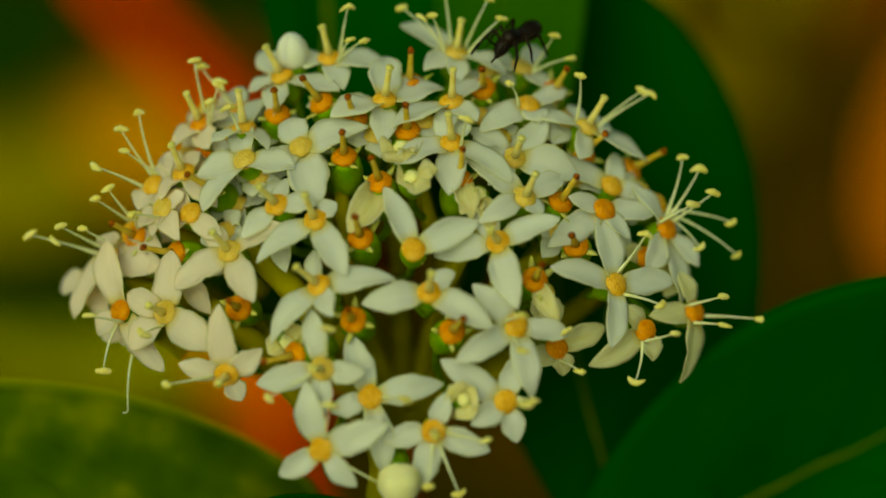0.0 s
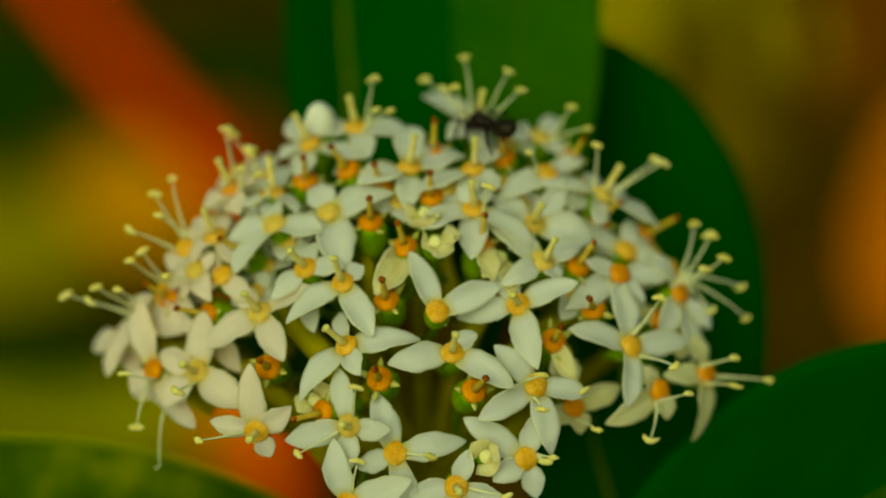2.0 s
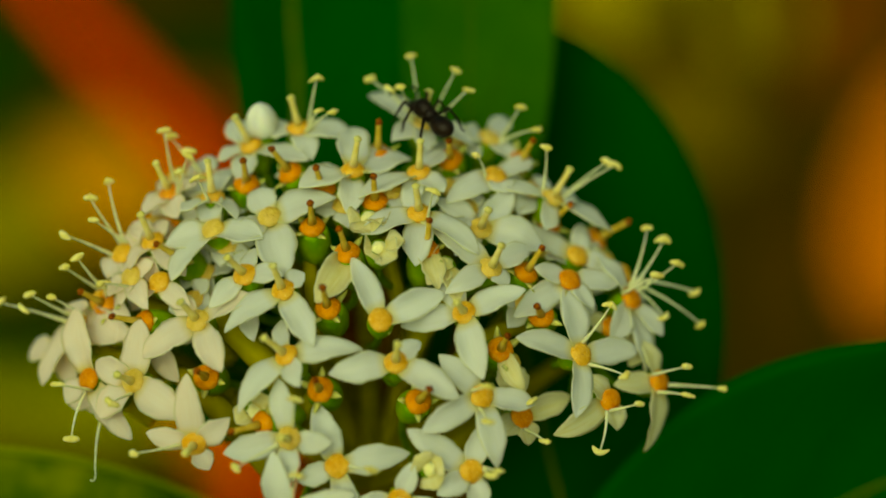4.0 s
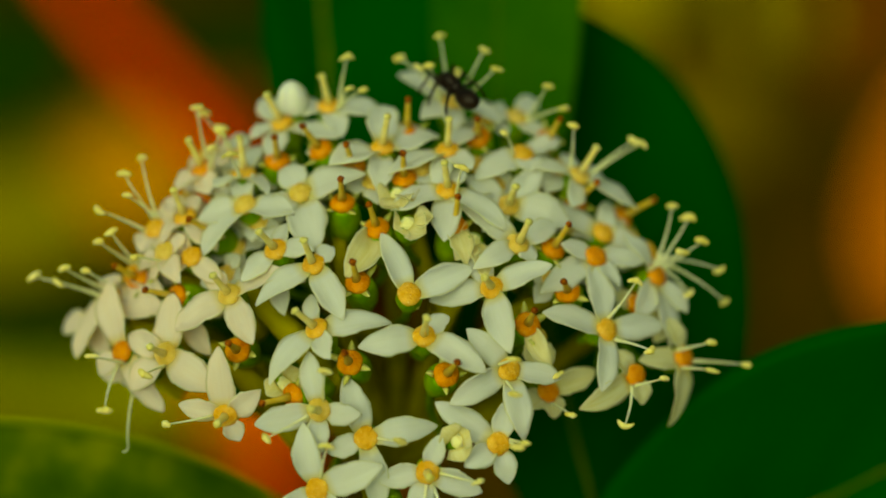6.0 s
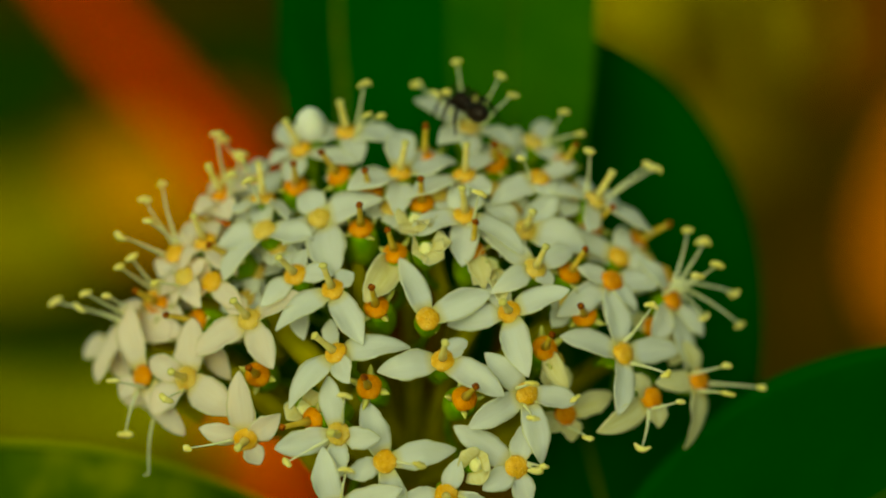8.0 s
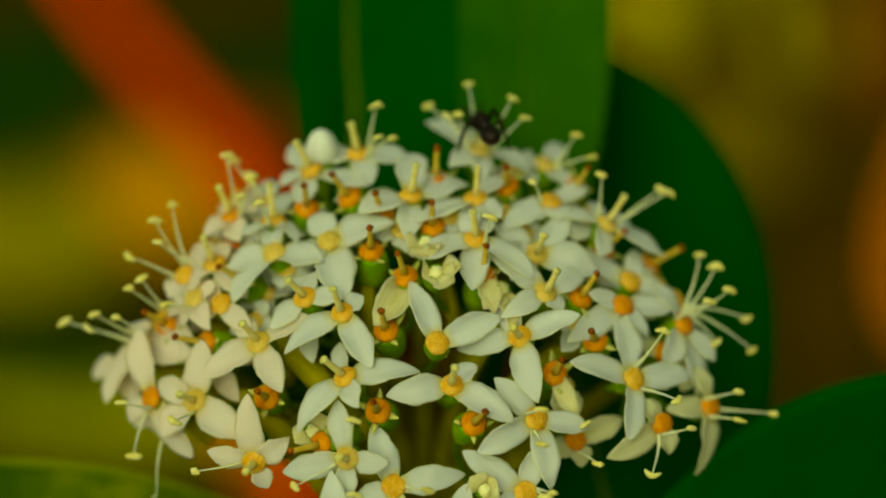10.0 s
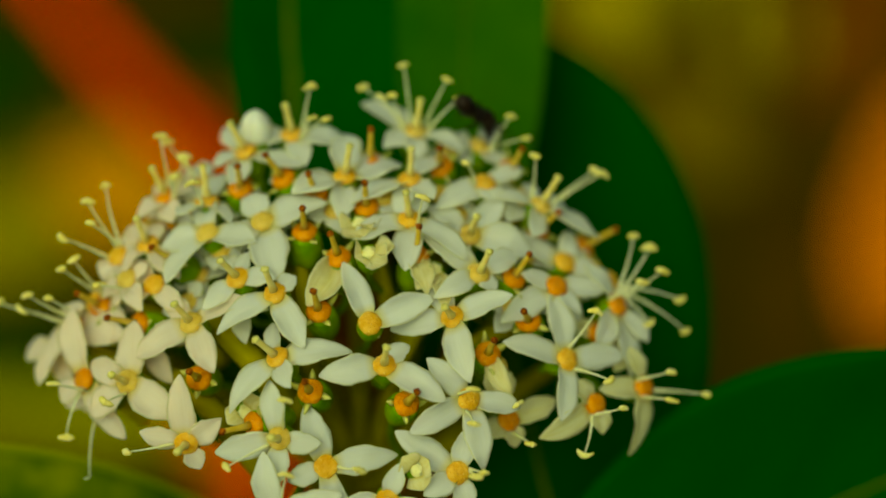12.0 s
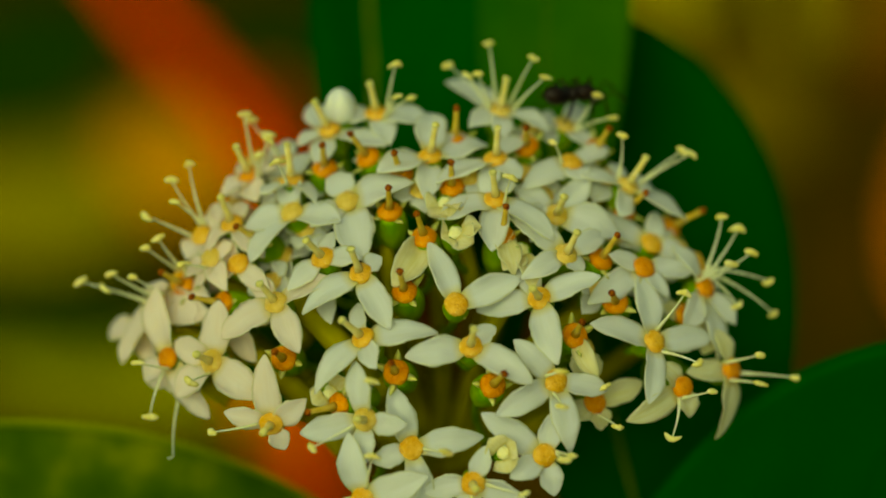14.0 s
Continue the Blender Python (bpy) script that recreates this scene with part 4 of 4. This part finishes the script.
flower((21.01, -0.80, 3.89), (0.60, 0.29), petals=[(-1.20, 1.30, 0.84), (0.86, -1.51, 0.33), (-0.80, -1.70, 1.59)], style=0.0, tone="pale", hue="cream")
flower((-15.60, 8.20, 2.70), (-0.40, 0.60), petals=[(-1.90, -0.70, 0.60), (1.60, -1.30, 1.90), (0.60, 1.90, -0.50), (-0.90, -1.90, 1.40)], style=0.0, tone="pale", hue="warm_lit")
flower((-14.00, 7.40, 3.00), (-0.34, 0.60), petals=[(-2.00, 0.60, -0.20), (2.10, -0.70, 1.60), (0.10, -2.20, 1.90)], style=0.0, tone="pale", hue="warm_lit")
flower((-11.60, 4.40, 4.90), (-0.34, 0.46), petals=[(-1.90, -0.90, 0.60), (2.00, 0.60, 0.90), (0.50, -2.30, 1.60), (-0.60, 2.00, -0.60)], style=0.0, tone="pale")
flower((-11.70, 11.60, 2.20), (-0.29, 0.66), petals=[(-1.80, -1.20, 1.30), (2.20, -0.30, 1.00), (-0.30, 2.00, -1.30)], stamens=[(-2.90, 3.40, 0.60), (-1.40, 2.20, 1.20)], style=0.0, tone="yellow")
flower((-17.20, 5.00, 2.90), (-0.49, 0.49), petals=[(-2.00, 0.80, -0.30), (1.50, -1.60, 1.60), (0.90, 1.90, -0.20)], style=0.0, tone="pale", hue="warm_lit")
flower((-18.00, 3.00, 3.00), (-0.49, 0.43), petals=[(-2.10, -0.60, 0.10), (1.70, -1.00, 1.30), (0.40, 2.10, -0.50)], style=0.0, tone="pale", hue="warm_lit")
flower((-8.35, 9.80, 3.60), (-0.12, 0.61), petals=[(-2.00, -0.70, 1.00), (2.20, -0.20, 0.40), (0.20, 2.00, -1.10)], style=0.0, tone="pale")
flower((-6.00, 8.40, 5.00), (-0.19, 0.58), petals=[(-2.10, -1.00, 1.20), (2.10, 0.80, 0.10), (0.60, -2.20, 1.90)], style=0.0, tone="pale")
flower((13.60, 6.30, 4.00), (0.40, 0.50), petals=[(-2.20, 0.50, 0.60), (1.90, -1.00, 0.70), (0.30, 2.20, -1.10)], style=0.0, tone="pale")
flower((6.60, 10.90, 4.10), (0.15, 0.66), petals=[(-2.20, 0.40, 0.20), (2.10, -0.80, 1.00), (0.40, 2.00, -1.40)], style=0.0, tone="pale")
flower((10.60, 9.30, 4.50), (0.28, 0.60), petals=[(-2.10, -0.60, 1.40), (2.20, 0.70, -0.60), (-0.20, 2.00, -1.10)], style=0.0, tone="pale")
flower((16.60, 3.00, 4.40), (0.46, 0.40), petals=[(-2.00, -1.00, 1.60), (1.90, 0.90, -1.10), (0.40, -2.20, 1.00)], style=0.0, tone="pale")
bud((-7.45, 15.05, 2.79), (-0.05, 0.75), 1.18, 2.75)
bud((0.35, -14.85, 11.40), (0.05, -0.50), 1.50, 2.45, crumpled=0.21)
flower((5.08, -9.57, 11.66), (0.15, 0.01), petals=[(-1.10, 0.95, 0.60), (0.75, 0.80, 0.70), (0.35, -1.35, 0.60)], style=0.0, tone="pale", size=0.75, wilt=True, wide=1.25)
flower((0.69, 8.53, 8.23), (0.01, 0.58), petals=[(-1.25, -0.75, 0.75), (1.15, -0.45, 0.80), (0.10, -1.05, 1.05)], style=0.0, tone="pale", size=0.75, wilt=True, wide=1.35)
flower((1.43, 6.27, 9.83), (0.04, 0.51), petals=[(1.85, 0.45, 0.35), (1.15, -0.65, 0.90), (-0.95, -0.40, 0.60)], style=0.0, tone="pale", size=0.75, wilt=True, wide=1.10)
flower((-7.58, -5.47, 10.17), (-0.24, 0.14), petals=[(-1.29, -0.72, 0.51), (1.28, 1.02, 0.89)], style=0.0, tone="pale", size=0.75, wilt=True, wide=1.20)


# ---- the ant ----
def ant():
    """Built with its head along +x and its back along +z; its middle is the origin."""
    root = new("ant")
    size = 0.9
    tagged(root, "small shiny black ant walking over the white flowers", "ant")
    qx = frame_along((1, 0, 0))

    def am(x, y, z):
        return mm(x * size, y * size, z * size)

    def lump(name, x, z, rx, ry, rz, taper=0.0, tilt=0.0, label=""):
        bm = bmesh.new()
        q = Matrix.Rotation(tilt, 3, "Y") @ qx
        blob(bm, scaled(am(x, 0, z), q, ry * MM * size, ry * MM * rz * size, rx * MM * size), 14, 18, 0.02, taper)
        return part(name, bm, M_ANT, root, label)

    head = lump("head", 2.25, -0.25, 0.85, 0.66, 0.85, 0.15, 0.75)
    lump("thorax", 0.95, 0.25, 1.08, 0.72, 1.1, -0.15, -0.1)
    lump("propodeum", 0.05, 0.12, 0.70, 0.62, 1.1, 0.1, 0.2)
    lump("petiole_node", -0.48, 0.02, 0.26, 0.38, 1.2)
    lump("gaster", -1.62, 0.05, 1.38, 0.88, 0.95, 0.10, 0.15, "large glossy rounded abdomen")
    for s in (-1, 1):
        bm = bmesh.new()
        blob(bm, scaled(am(2.30, s * 0.46, -0.05), Matrix.Identity(3), 0.00013, 0.00008, 0.00015), 7, 9)
        part("eye", bm, M_ANT, head)
        bm = bmesh.new()
        tube(bm, [am(2.70, s * 0.12, -0.80), am(2.85, s * 0.1, -0.95), am(2.92, s * 0.02, -1.0)], [0.00013, 0.0001, 0.00004], 7)
        part("mandible", bm, M_ANT_LEG, head)
        bm = bmesh.new()
        tube(bm, [am(2.65, s * 0.22, -0.15), am(3.45, s * 0.85, 0.65), am(3.55, s * 0.9, 0.62), am(4.3, s * 1.05, 0.25), am(5.1, s * 1.0, -0.35)],
             [0.00007, 0.00006, 0.00006, 0.00008, 0.00007], 7)
        part("antenna", bm, M_ANT_LEG, root)
    legs = []
    for k, (x, fx, out) in enumerate(((1.35, 1.5, 1.6), (0.75, 0.2, 1.8), (0.25, -1.8, 1.75))):
        for s in (-1, 1):
            bm = bmesh.new()
            pts = [Vector((0, 0, 0)), am(fx * 0.1, s * 0.25, -0.15), am(fx * 0.55, s * out * 0.6, 0.85), am(fx * 0.8, s * out * 0.98, -0.4), am(fx, s * out * 1.05, -1.25), am(fx * 1.15, s * out * 1.15, -1.35)]
            tube(bm, pts, [0.00016, 0.00016, 0.00014, 0.00011, 0.00007, 0.00005], 8)
            legs.append((part("leg", bm, M_ANT_LEG, root, m=Matrix.Translation(am(x, s * 0.25, -0.05))), x * size, s, k))
    return root, legs


walker, walker_legs = ant()


# ---- the tiny insect on a petal ----
def tiny_insect():
    """A slender insect just over a millimetre long, head along +x, back along +z."""
    root = new("tiny_insect")
    tagged(root, "tiny slender dark brown insect crawling on a white petal", "insect")
    qx = frame_along((1, 0, 0))
    for name, x, long, wide in (("head", 0.47, 0.09, 0.075), ("thorax", 0.26, 0.17, 0.105), ("abdomen", -0.20, 0.38, 0.115)):
        bm = bmesh.new()
        blob(bm, scaled(mm(x, 0, 0), qx, wide * MM, wide * 0.8 * MM, long * MM), 8, 10, 0.0, -0.35 if name == "abdomen" else 0.0)
        part(name, bm, M_ANT_LEG, root)
    for s in (-1, 1):
        bm = bmesh.new()
        tube(bm, [mm(0.52, s * 0.03, 0.02), mm(0.64, s * 0.08, 0.05), mm(0.74, s * 0.10, 0.02)], [0.000016, 0.000016, 0.00001], 5)
        part("antenna", bm, M_ANT_LEG, root)
        for x, f in ((0.34, 0.10), (0.24, -0.02), (0.14, -0.12)):
            bm = bmesh.new()
            tube(bm, [mm(x, s * 0.06, -0.02), mm(x + f * 0.6, s * 0.17, 0.04), mm(x + f, s * 0.24, -0.10)], [0.00002, 0.000018, 0.000012], 5)
            part("leg", bm, M_ANT_LEG, root)
    return root


crawler = tiny_insect()


# ---- the shrub behind ----
def twig(points, r0, r1, label, mat=None):
    pts = [mm(*p) for p in points]
    fine = []
    for i in range(len(pts) - 1):
        a, b, c, d = pts[max(i - 1, 0)], pts[i], pts[i + 1], pts[min(i + 2, len(pts) - 1)]
        for k in range(8):
            s = k / 8
            fine.append(0.5 * (2 * b + (c - a) * s + (2 * a - 5 * b + 4 * c - d) * s * s + (3 * b - a - 3 * c + d) * s ** 3))
    fine.append(pts[-1])
    root = new("twig")
    root.matrix_basis = SHOOT
    tagged(root, label, "twig")
    bm = bmesh.new()
    n = len(fine) - 1
    tube(bm, fine, [(r0 + (r1 - r0) * i / n) * MM * (1 + 0.06 * noise.noise(Vector((i * 0.7, r0, 0)))) for i in range(n + 1)], 14)
    part("bark", bm, mat or M_TWIG, root)
    for i in range(4, n, 9):
        r = (r0 + (r1 - r0) * i / n) * MM
        m = frame_along(fine[i + 1] - fine[i]).to_4x4()
        m.translation = fine[i]
        bm = bmesh.new()
        lathe(bm, [(r * 0.95, -r * 0.8), (r * 1.15, -r * 0.3), (r * 1.2, 0), (r * 1.12, r * 0.3), (r * 0.95, r * 0.7)], 14, m)
        part("node", bm, mat or M_TWIG, root)


twig([(-180.44, 170.41, -658.00), (-138.57, 117.12, -658.00), (-110.92, 86.67, -658.00), (-86.05, 54.31, -667.50), (-68.72, 2.99, -677.00), (-65.00, -82.02, -696.00), (-66.56, -304.10, -772.00)], 5.5, 8.0, "bright orange-red dogwood twig", M_TWIG)
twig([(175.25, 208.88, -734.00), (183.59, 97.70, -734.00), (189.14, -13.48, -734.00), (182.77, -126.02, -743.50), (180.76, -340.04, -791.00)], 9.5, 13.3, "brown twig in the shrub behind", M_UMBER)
leaf((-131.62, 54.18, -705.50), (-272.04, 19.66, -724.50), 34.2, 34.2, face=(0.00, 0.00, 1.00), fold=0.15, droop=0.10, wave=4.0, mat=M_OLIVE, veins=0, blunt=0.80,
     label="yellow-olive leaf in the shrub behind", group="leaves of the shrub behind", stalk=(-103.92, 86.67, -658.00))
leaf((-97.12, 38.51, -686.50), (-171.95, 71.66, -705.50), 27.4, 27.4, face=(0.00, 0.00, 1.00), fold=0.15, droop=0.10, wave=4.0, mat=M_MUSTARD, veins=0, blunt=0.80,
     label="broad mustard-yellow leaf beside the red twig", group="leaves of the shrub behind", stalk=(-82.05, 54.31, -667.50))
leaf((-85.91, -50.69, -705.50), (-244.55, -47.70, -724.50), 21.7, 21.7, face=(0.00, 0.00, 1.00), fold=0.15, droop=0.10, wave=4.0, mat=M_LIME, veins=0, blunt=0.80,
     label="broad lime-yellow leaf in the shrub behind", group="leaves of the shrub behind", stalk=(-65.00, -82.02, -696.00))
leaf((-96.77, 87.08, -661.80), (-68.72, 52.66, -661.80), 16.0, 16.0, face=(0.00, 0.00, 1.00), fold=0.15, droop=0.10, wave=4.0, mat=M_RED, veins=0, blunt=0.80,
     label="red leaf low on the red twig", group="leaves of the shrub behind", stalk=(-103.92, 86.67, -658.00))
leaf((-94.49, -24.58, -686.50), (-64.27, -91.60, -686.50), 17.1, 17.1, face=(0.00, 0.00, 1.00), fold=0.15, droop=0.10, wave=4.0, mat=M_RUST, veins=0, blunt=0.80,
     label="rust-orange leaf in the shrub behind", group="leaves of the shrub behind", stalk=(-65.00, -82.02, -696.00))
leaf((182.79, 105.58, -730.20), (176.01, 179.08, -737.80), 19.4, 19.4, face=(0.00, 0.00, 1.00), fold=0.15, droop=0.10, wave=4.0, mat=M_YELLOW_OLIVE, veins=0, blunt=0.80,
     label="yellow-olive leaf in the shrub behind", group="leaves of the shrub behind", stalk=(183.59, 97.70, -734.00))
leaf((125.76, 131.62, -737.80), (81.80, 169.37, -745.40), 18.2, 18.2, face=(0.00, 0.00, 1.00), fold=0.15, droop=0.10, wave=4.0, mat=M_YELLOW_OLIVE, veins=0, blunt=0.80,
     label="yellow-olive leaf in the shrub behind", group="leaves of the shrub behind", stalk=(183.59, 97.70, -734.00))
leaf((165.46, 113.38, -726.40), (121.90, 136.02, -730.20), 10.3, 10.3, face=(0.00, 0.00, 1.00), fold=0.15, droop=0.10, wave=4.0, mat=M_UMBER, veins=0, blunt=0.80,
     label="brown leaf in the shrub behind", group="leaves of the shrub behind", stalk=(183.59, 97.70, -734.00))
leaf((194.01, 171.81, -743.50), (93.86, 230.46, -753.00), 31.9, 31.9, face=(0.00, 0.00, 1.00), fold=0.15, droop=0.10, wave=4.0, mat=M_OLIVE, veins=0, blunt=0.80,
     label="yellow-olive leaf in the shrub behind", group="leaves of the shrub behind", stalk=(183.59, 97.70, -734.00))
leaf((214.16, 92.14, -734.00), (250.20, 219.58, -743.50), 29.6, 29.6, face=(0.00, 0.00, 1.00), fold=0.15, droop=0.10, wave=4.0, mat=M_BROWN, veins=0, blunt=0.80,
     label="brown leaf in the shrub behind", group="leaves of the shrub behind", stalk=(183.59, 97.70, -734.00))
leaf((181.20, 72.84, -735.90), (115.59, 104.61, -745.40), 25.1, 25.1, face=(0.00, 0.00, 1.00), fold=0.15, droop=0.10, wave=4.0, mat=M_OLIVE_DARK, veins=0, blunt=0.80,
     label="dull olive-brown leaf in the shrub behind", group="leaves of the shrub behind", stalk=(183.59, 97.70, -734.00))
leaf((239.00, -18.63, -715.00), (257.00, 106.00, -715.00), 29.6, 29.6, face=(0.00, 0.00, 1.00), fold=0.15, droop=0.10, wave=4.0, mat=M_RUST, veins=0, blunt=0.80,
     label="rust-orange leaf in the shrub behind", group="leaves of the shrub behind", stalk=(189.14, -13.48, -734.00))
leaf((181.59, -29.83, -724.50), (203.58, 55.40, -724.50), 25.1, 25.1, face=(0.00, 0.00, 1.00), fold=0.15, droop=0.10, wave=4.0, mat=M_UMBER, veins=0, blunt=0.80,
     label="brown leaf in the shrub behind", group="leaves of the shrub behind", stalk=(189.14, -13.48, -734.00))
leaf((-153.17, 112.11, -677.00), (-260.08, 76.62, -686.50), 31.9, 31.9, face=(0.00, 0.00, 1.00), fold=0.15, droop=0.10, wave=4.0, mat=M_PAINTED_SHADE, veins=0, blunt=0.80,
     label="green leaf behind with shade painted into its colour", group="leaves of the shrub behind", stalk=(-130.57, 117.12, -658.00))
leaf((-119.39, 75.74, -677.00), (-44.55, 113.42, -686.50), 31.9, 31.9, face=(0.00, 0.00, 1.00), fold=0.15, droop=0.10, wave=4.0, mat=M_PAINTED_SHADE, veins=0, blunt=0.80,
     label="green leaf behind with shade painted into its colour", group="leaves of the shrub behind", stalk=(-103.92, 86.67, -658.00))
leaf((-132.80, -24.86, -696.00), (-255.88, -19.81, -707.40), 16.0, 16.0, face=(0.00, 0.00, 1.00), fold=0.15, droop=0.10, wave=4.0, mat=M_PAINTED_SHADE, veins=0, blunt=0.80,
     label="green leaf behind with shade painted into its colour", group="leaves of the shrub behind", stalk=(-65.00, -82.02, -696.00))
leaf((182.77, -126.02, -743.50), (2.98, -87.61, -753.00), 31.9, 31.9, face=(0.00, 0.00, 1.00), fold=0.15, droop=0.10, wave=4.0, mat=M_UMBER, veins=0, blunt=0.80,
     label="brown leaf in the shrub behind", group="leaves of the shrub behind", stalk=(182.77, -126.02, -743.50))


# ---- what moves ----
def ant_pose(x, y, z, heading, back):
    """The ant at a place of the shoot's frame (mm), its head along heading and its back towards back."""
    h = Vector(heading).normalized()
    u = Vector(back)
    u = (u - h * u.dot(h)).normalized()
    s = u.cross(h)
    m = Matrix((h, s, u)).transposed().to_4x4()
    m.translation = mm(x, y, z)
    return SHOOT @ m


def crawl_pose(x, y, z, heading):
    """The tiny insect at a place of the world (mm), its back out from the petal."""
    h = Vector(heading).normalized()
    u = Vector((0.05, -0.83, 0.55))
    u = (u - h * u.dot(h)).normalized()
    m = Matrix((h, u.cross(h), u)).transposed().to_4x4()
    m.translation = mm(x, y, z)
    return m


def motions():
    walk(walker, [
        (0, ant_pose(9.36, 16.79, 4.98, (-0.60, -0.35, 0.70), (0.00, 0.75, 0.66))),
        (0.3, ant_pose(6.60, 15.30, 7.40, (-1.00, -0.05, 0.10), (0.00, 0.75, 0.66))),
        (0.6, ant_pose(4.95, 15.10, 7.90, (-0.97, 0.10, -0.15), (0.00, 0.75, 0.66))),
        (0.8, ant_pose(4.59, 15.00, 6.30, (-0.90, 0.18, -0.35), (0.00, 0.75, 0.66))),
        (1.0, ant_pose(4.51, 15.19, 5.85, (-0.79, 0.29, -0.54), (0.00, 0.75, 0.66))),
        (1.2, ant_pose(4.75, 15.30, 5.80, (-0.25, 0.28, -0.93), (0.00, 0.75, 0.66))),
        (1.5, ant_pose(5.43, 15.58, 6.25, (-0.76, 0.27, -0.58), (0.00, 0.75, 0.66))),
        (2.0, ant_pose(5.61, 15.31, 5.94, (-0.83, 0.28, -0.77), (0.00, 0.75, 0.66))),
        (3.0, ant_pose(5.35, 15.35, 5.80, (-0.74, 0.38, -0.88), (0.00, 0.75, 0.66))),
        (3.5, ant_pose(5.46, 15.34, 5.77, (-0.68, 0.43, -0.94), (0.00, 0.75, 0.66))),
        (3.7, ant_pose(5.39, 15.85, 5.95, (-0.60, 0.62, -0.75), (0.00, 0.75, 0.66))),
        (5.8, ant_pose(5.03, 16.46, 5.95, (-0.62, 0.63, -0.75), (0.00, 0.75, 0.66))),
        (6.5, ant_pose(5.04, 16.57, 5.96, (-0.63, 0.62, -0.75), (0.00, 0.75, 0.66))),
        (7.0, ant_pose(4.75, 16.76, 5.60, (-0.42, 0.58, -1.12), (0.00, 0.75, 0.66))),
        (8.2, ant_pose(4.62, 17.22, 5.70, (-0.60, 0.49, -1.01), (0.00, 0.75, 0.66))),
        (9.6, ant_pose(4.95, 17.27, 5.60, (-0.40, 0.52, -1.20), (0.00, 0.75, 0.66))),
        (10.3, ant_pose(5.40, 17.45, 5.45, (-0.13, 0.59, -0.80), (0.00, 0.75, 0.66))),
        (10.45, ant_pose(6.16, 17.47, 4.60, (0.45, 0.55, -0.70), (0.00, 0.75, 0.66))),
        (10.6, ant_pose(7.27, 17.47, 3.80, (0.85, 0.32, -0.42), (0.00, 0.75, 0.66))),
        (10.8, ant_pose(8.67, 16.96, 4.30, (0.85, -0.35, -0.35), (0.00, 0.75, 0.66))),
        (11, ant_pose(9.38, 17.58, 2.82, (0.78, -0.50, -0.35), (0.00, 0.75, 0.66))),
        (11.5, ant_pose(9.50, 17.14, 3.56, (0.60, -0.35, -0.70), (0.00, 0.75, 0.66))),
        (12.5, ant_pose(9.71, 17.33, 3.09, (0.58, -0.32, -0.72), (0.00, 0.75, 0.66))),
        (13, ant_pose(10.65, 17.45, 2.15, (0.85, 0.00, -0.50), (0.00, 0.75, 0.66))),
        (14, ant_pose(10.36, 17.06, 3.15, (0.86, 0.10, -0.48), (0.00, 0.75, 0.66))),
    ])
    # the tiny insect waits behind its petal, comes over the tip and round the edge, and crawls down it
    walk(crawler, [
        (0, crawl_pose(16.50, -5.30, 604.40, (0.05, -0.50, -0.85))),
        (10.1, crawl_pose(16.50, -5.30, 604.80, (0.05, -0.50, -0.85))),
        (10.3, crawl_pose(16.50, -5.80, 605.50, (0.50, -0.45, -0.70))),
        (10.5, crawl_pose(17.00, -5.45, 604.90, (0.50, -0.45, -0.70))),
        (10.7, crawl_pose(17.00, -5.60, 604.80, (-0.30, -0.45, -0.75))),
        (10.8, crawl_pose(16.88, -6.02, 604.92, (-0.45, -0.45, -0.70))),
        (10.9, crawl_pose(16.72, -6.08, 605.00, (0.30, -0.50, -0.80))),
        (11.0, crawl_pose(16.48, -6.00, 605.12, (-0.05, -0.55, -0.83))),
        (11.1, crawl_pose(16.34, -6.04, 605.04, (-0.05, -0.55, -0.83))),
        (11.2, crawl_pose(16.43, -6.26, 604.70, (0.05, -0.55, -0.83))),
        (11.3, crawl_pose(16.53, -6.47, 604.35, (0.35, -0.50, -0.78))),
        (11.4, crawl_pose(16.62, -6.58, 604.14, (0.40, -0.50, -0.76))),
        (11.6, crawl_pose(16.66, -6.62, 604.04, (0.30, -0.50, -0.78))),
        (11.8, crawl_pose(16.60, -6.75, 603.80, (0.30, -0.40, -0.82))),
        (12.0, crawl_pose(16.75, -6.30, 603.20, (0.30, 0.10, -0.90))),
        (14, crawl_pose(16.75, -6.30, 603.20, (0.30, 0.10, -0.90))),
    ])
    # legs step in two sets of three while the ant walks, and shuffle while it feeds
    for leg, x, s, k in walker_legs:
        rows = []
        for i in range(57):
            t = i * 0.25
            pace = 1.0 if t < 1.6 or 10.0 <= t <= 11.2 else 0.25
            swing = 20 * pace * math.sin(t * 9.0 + (k + (s > 0)) % 2 * math.pi)
            lift = 8 * pace * max(0, math.cos(t * 9.0 + (k + (s > 0)) % 2 * math.pi))
            rows.append((t, pose(x * MM, s * 0.2 * MM, -0.04 * MM, s * lift, 0, s * swing)))
        walk(leg, rows)


motions()
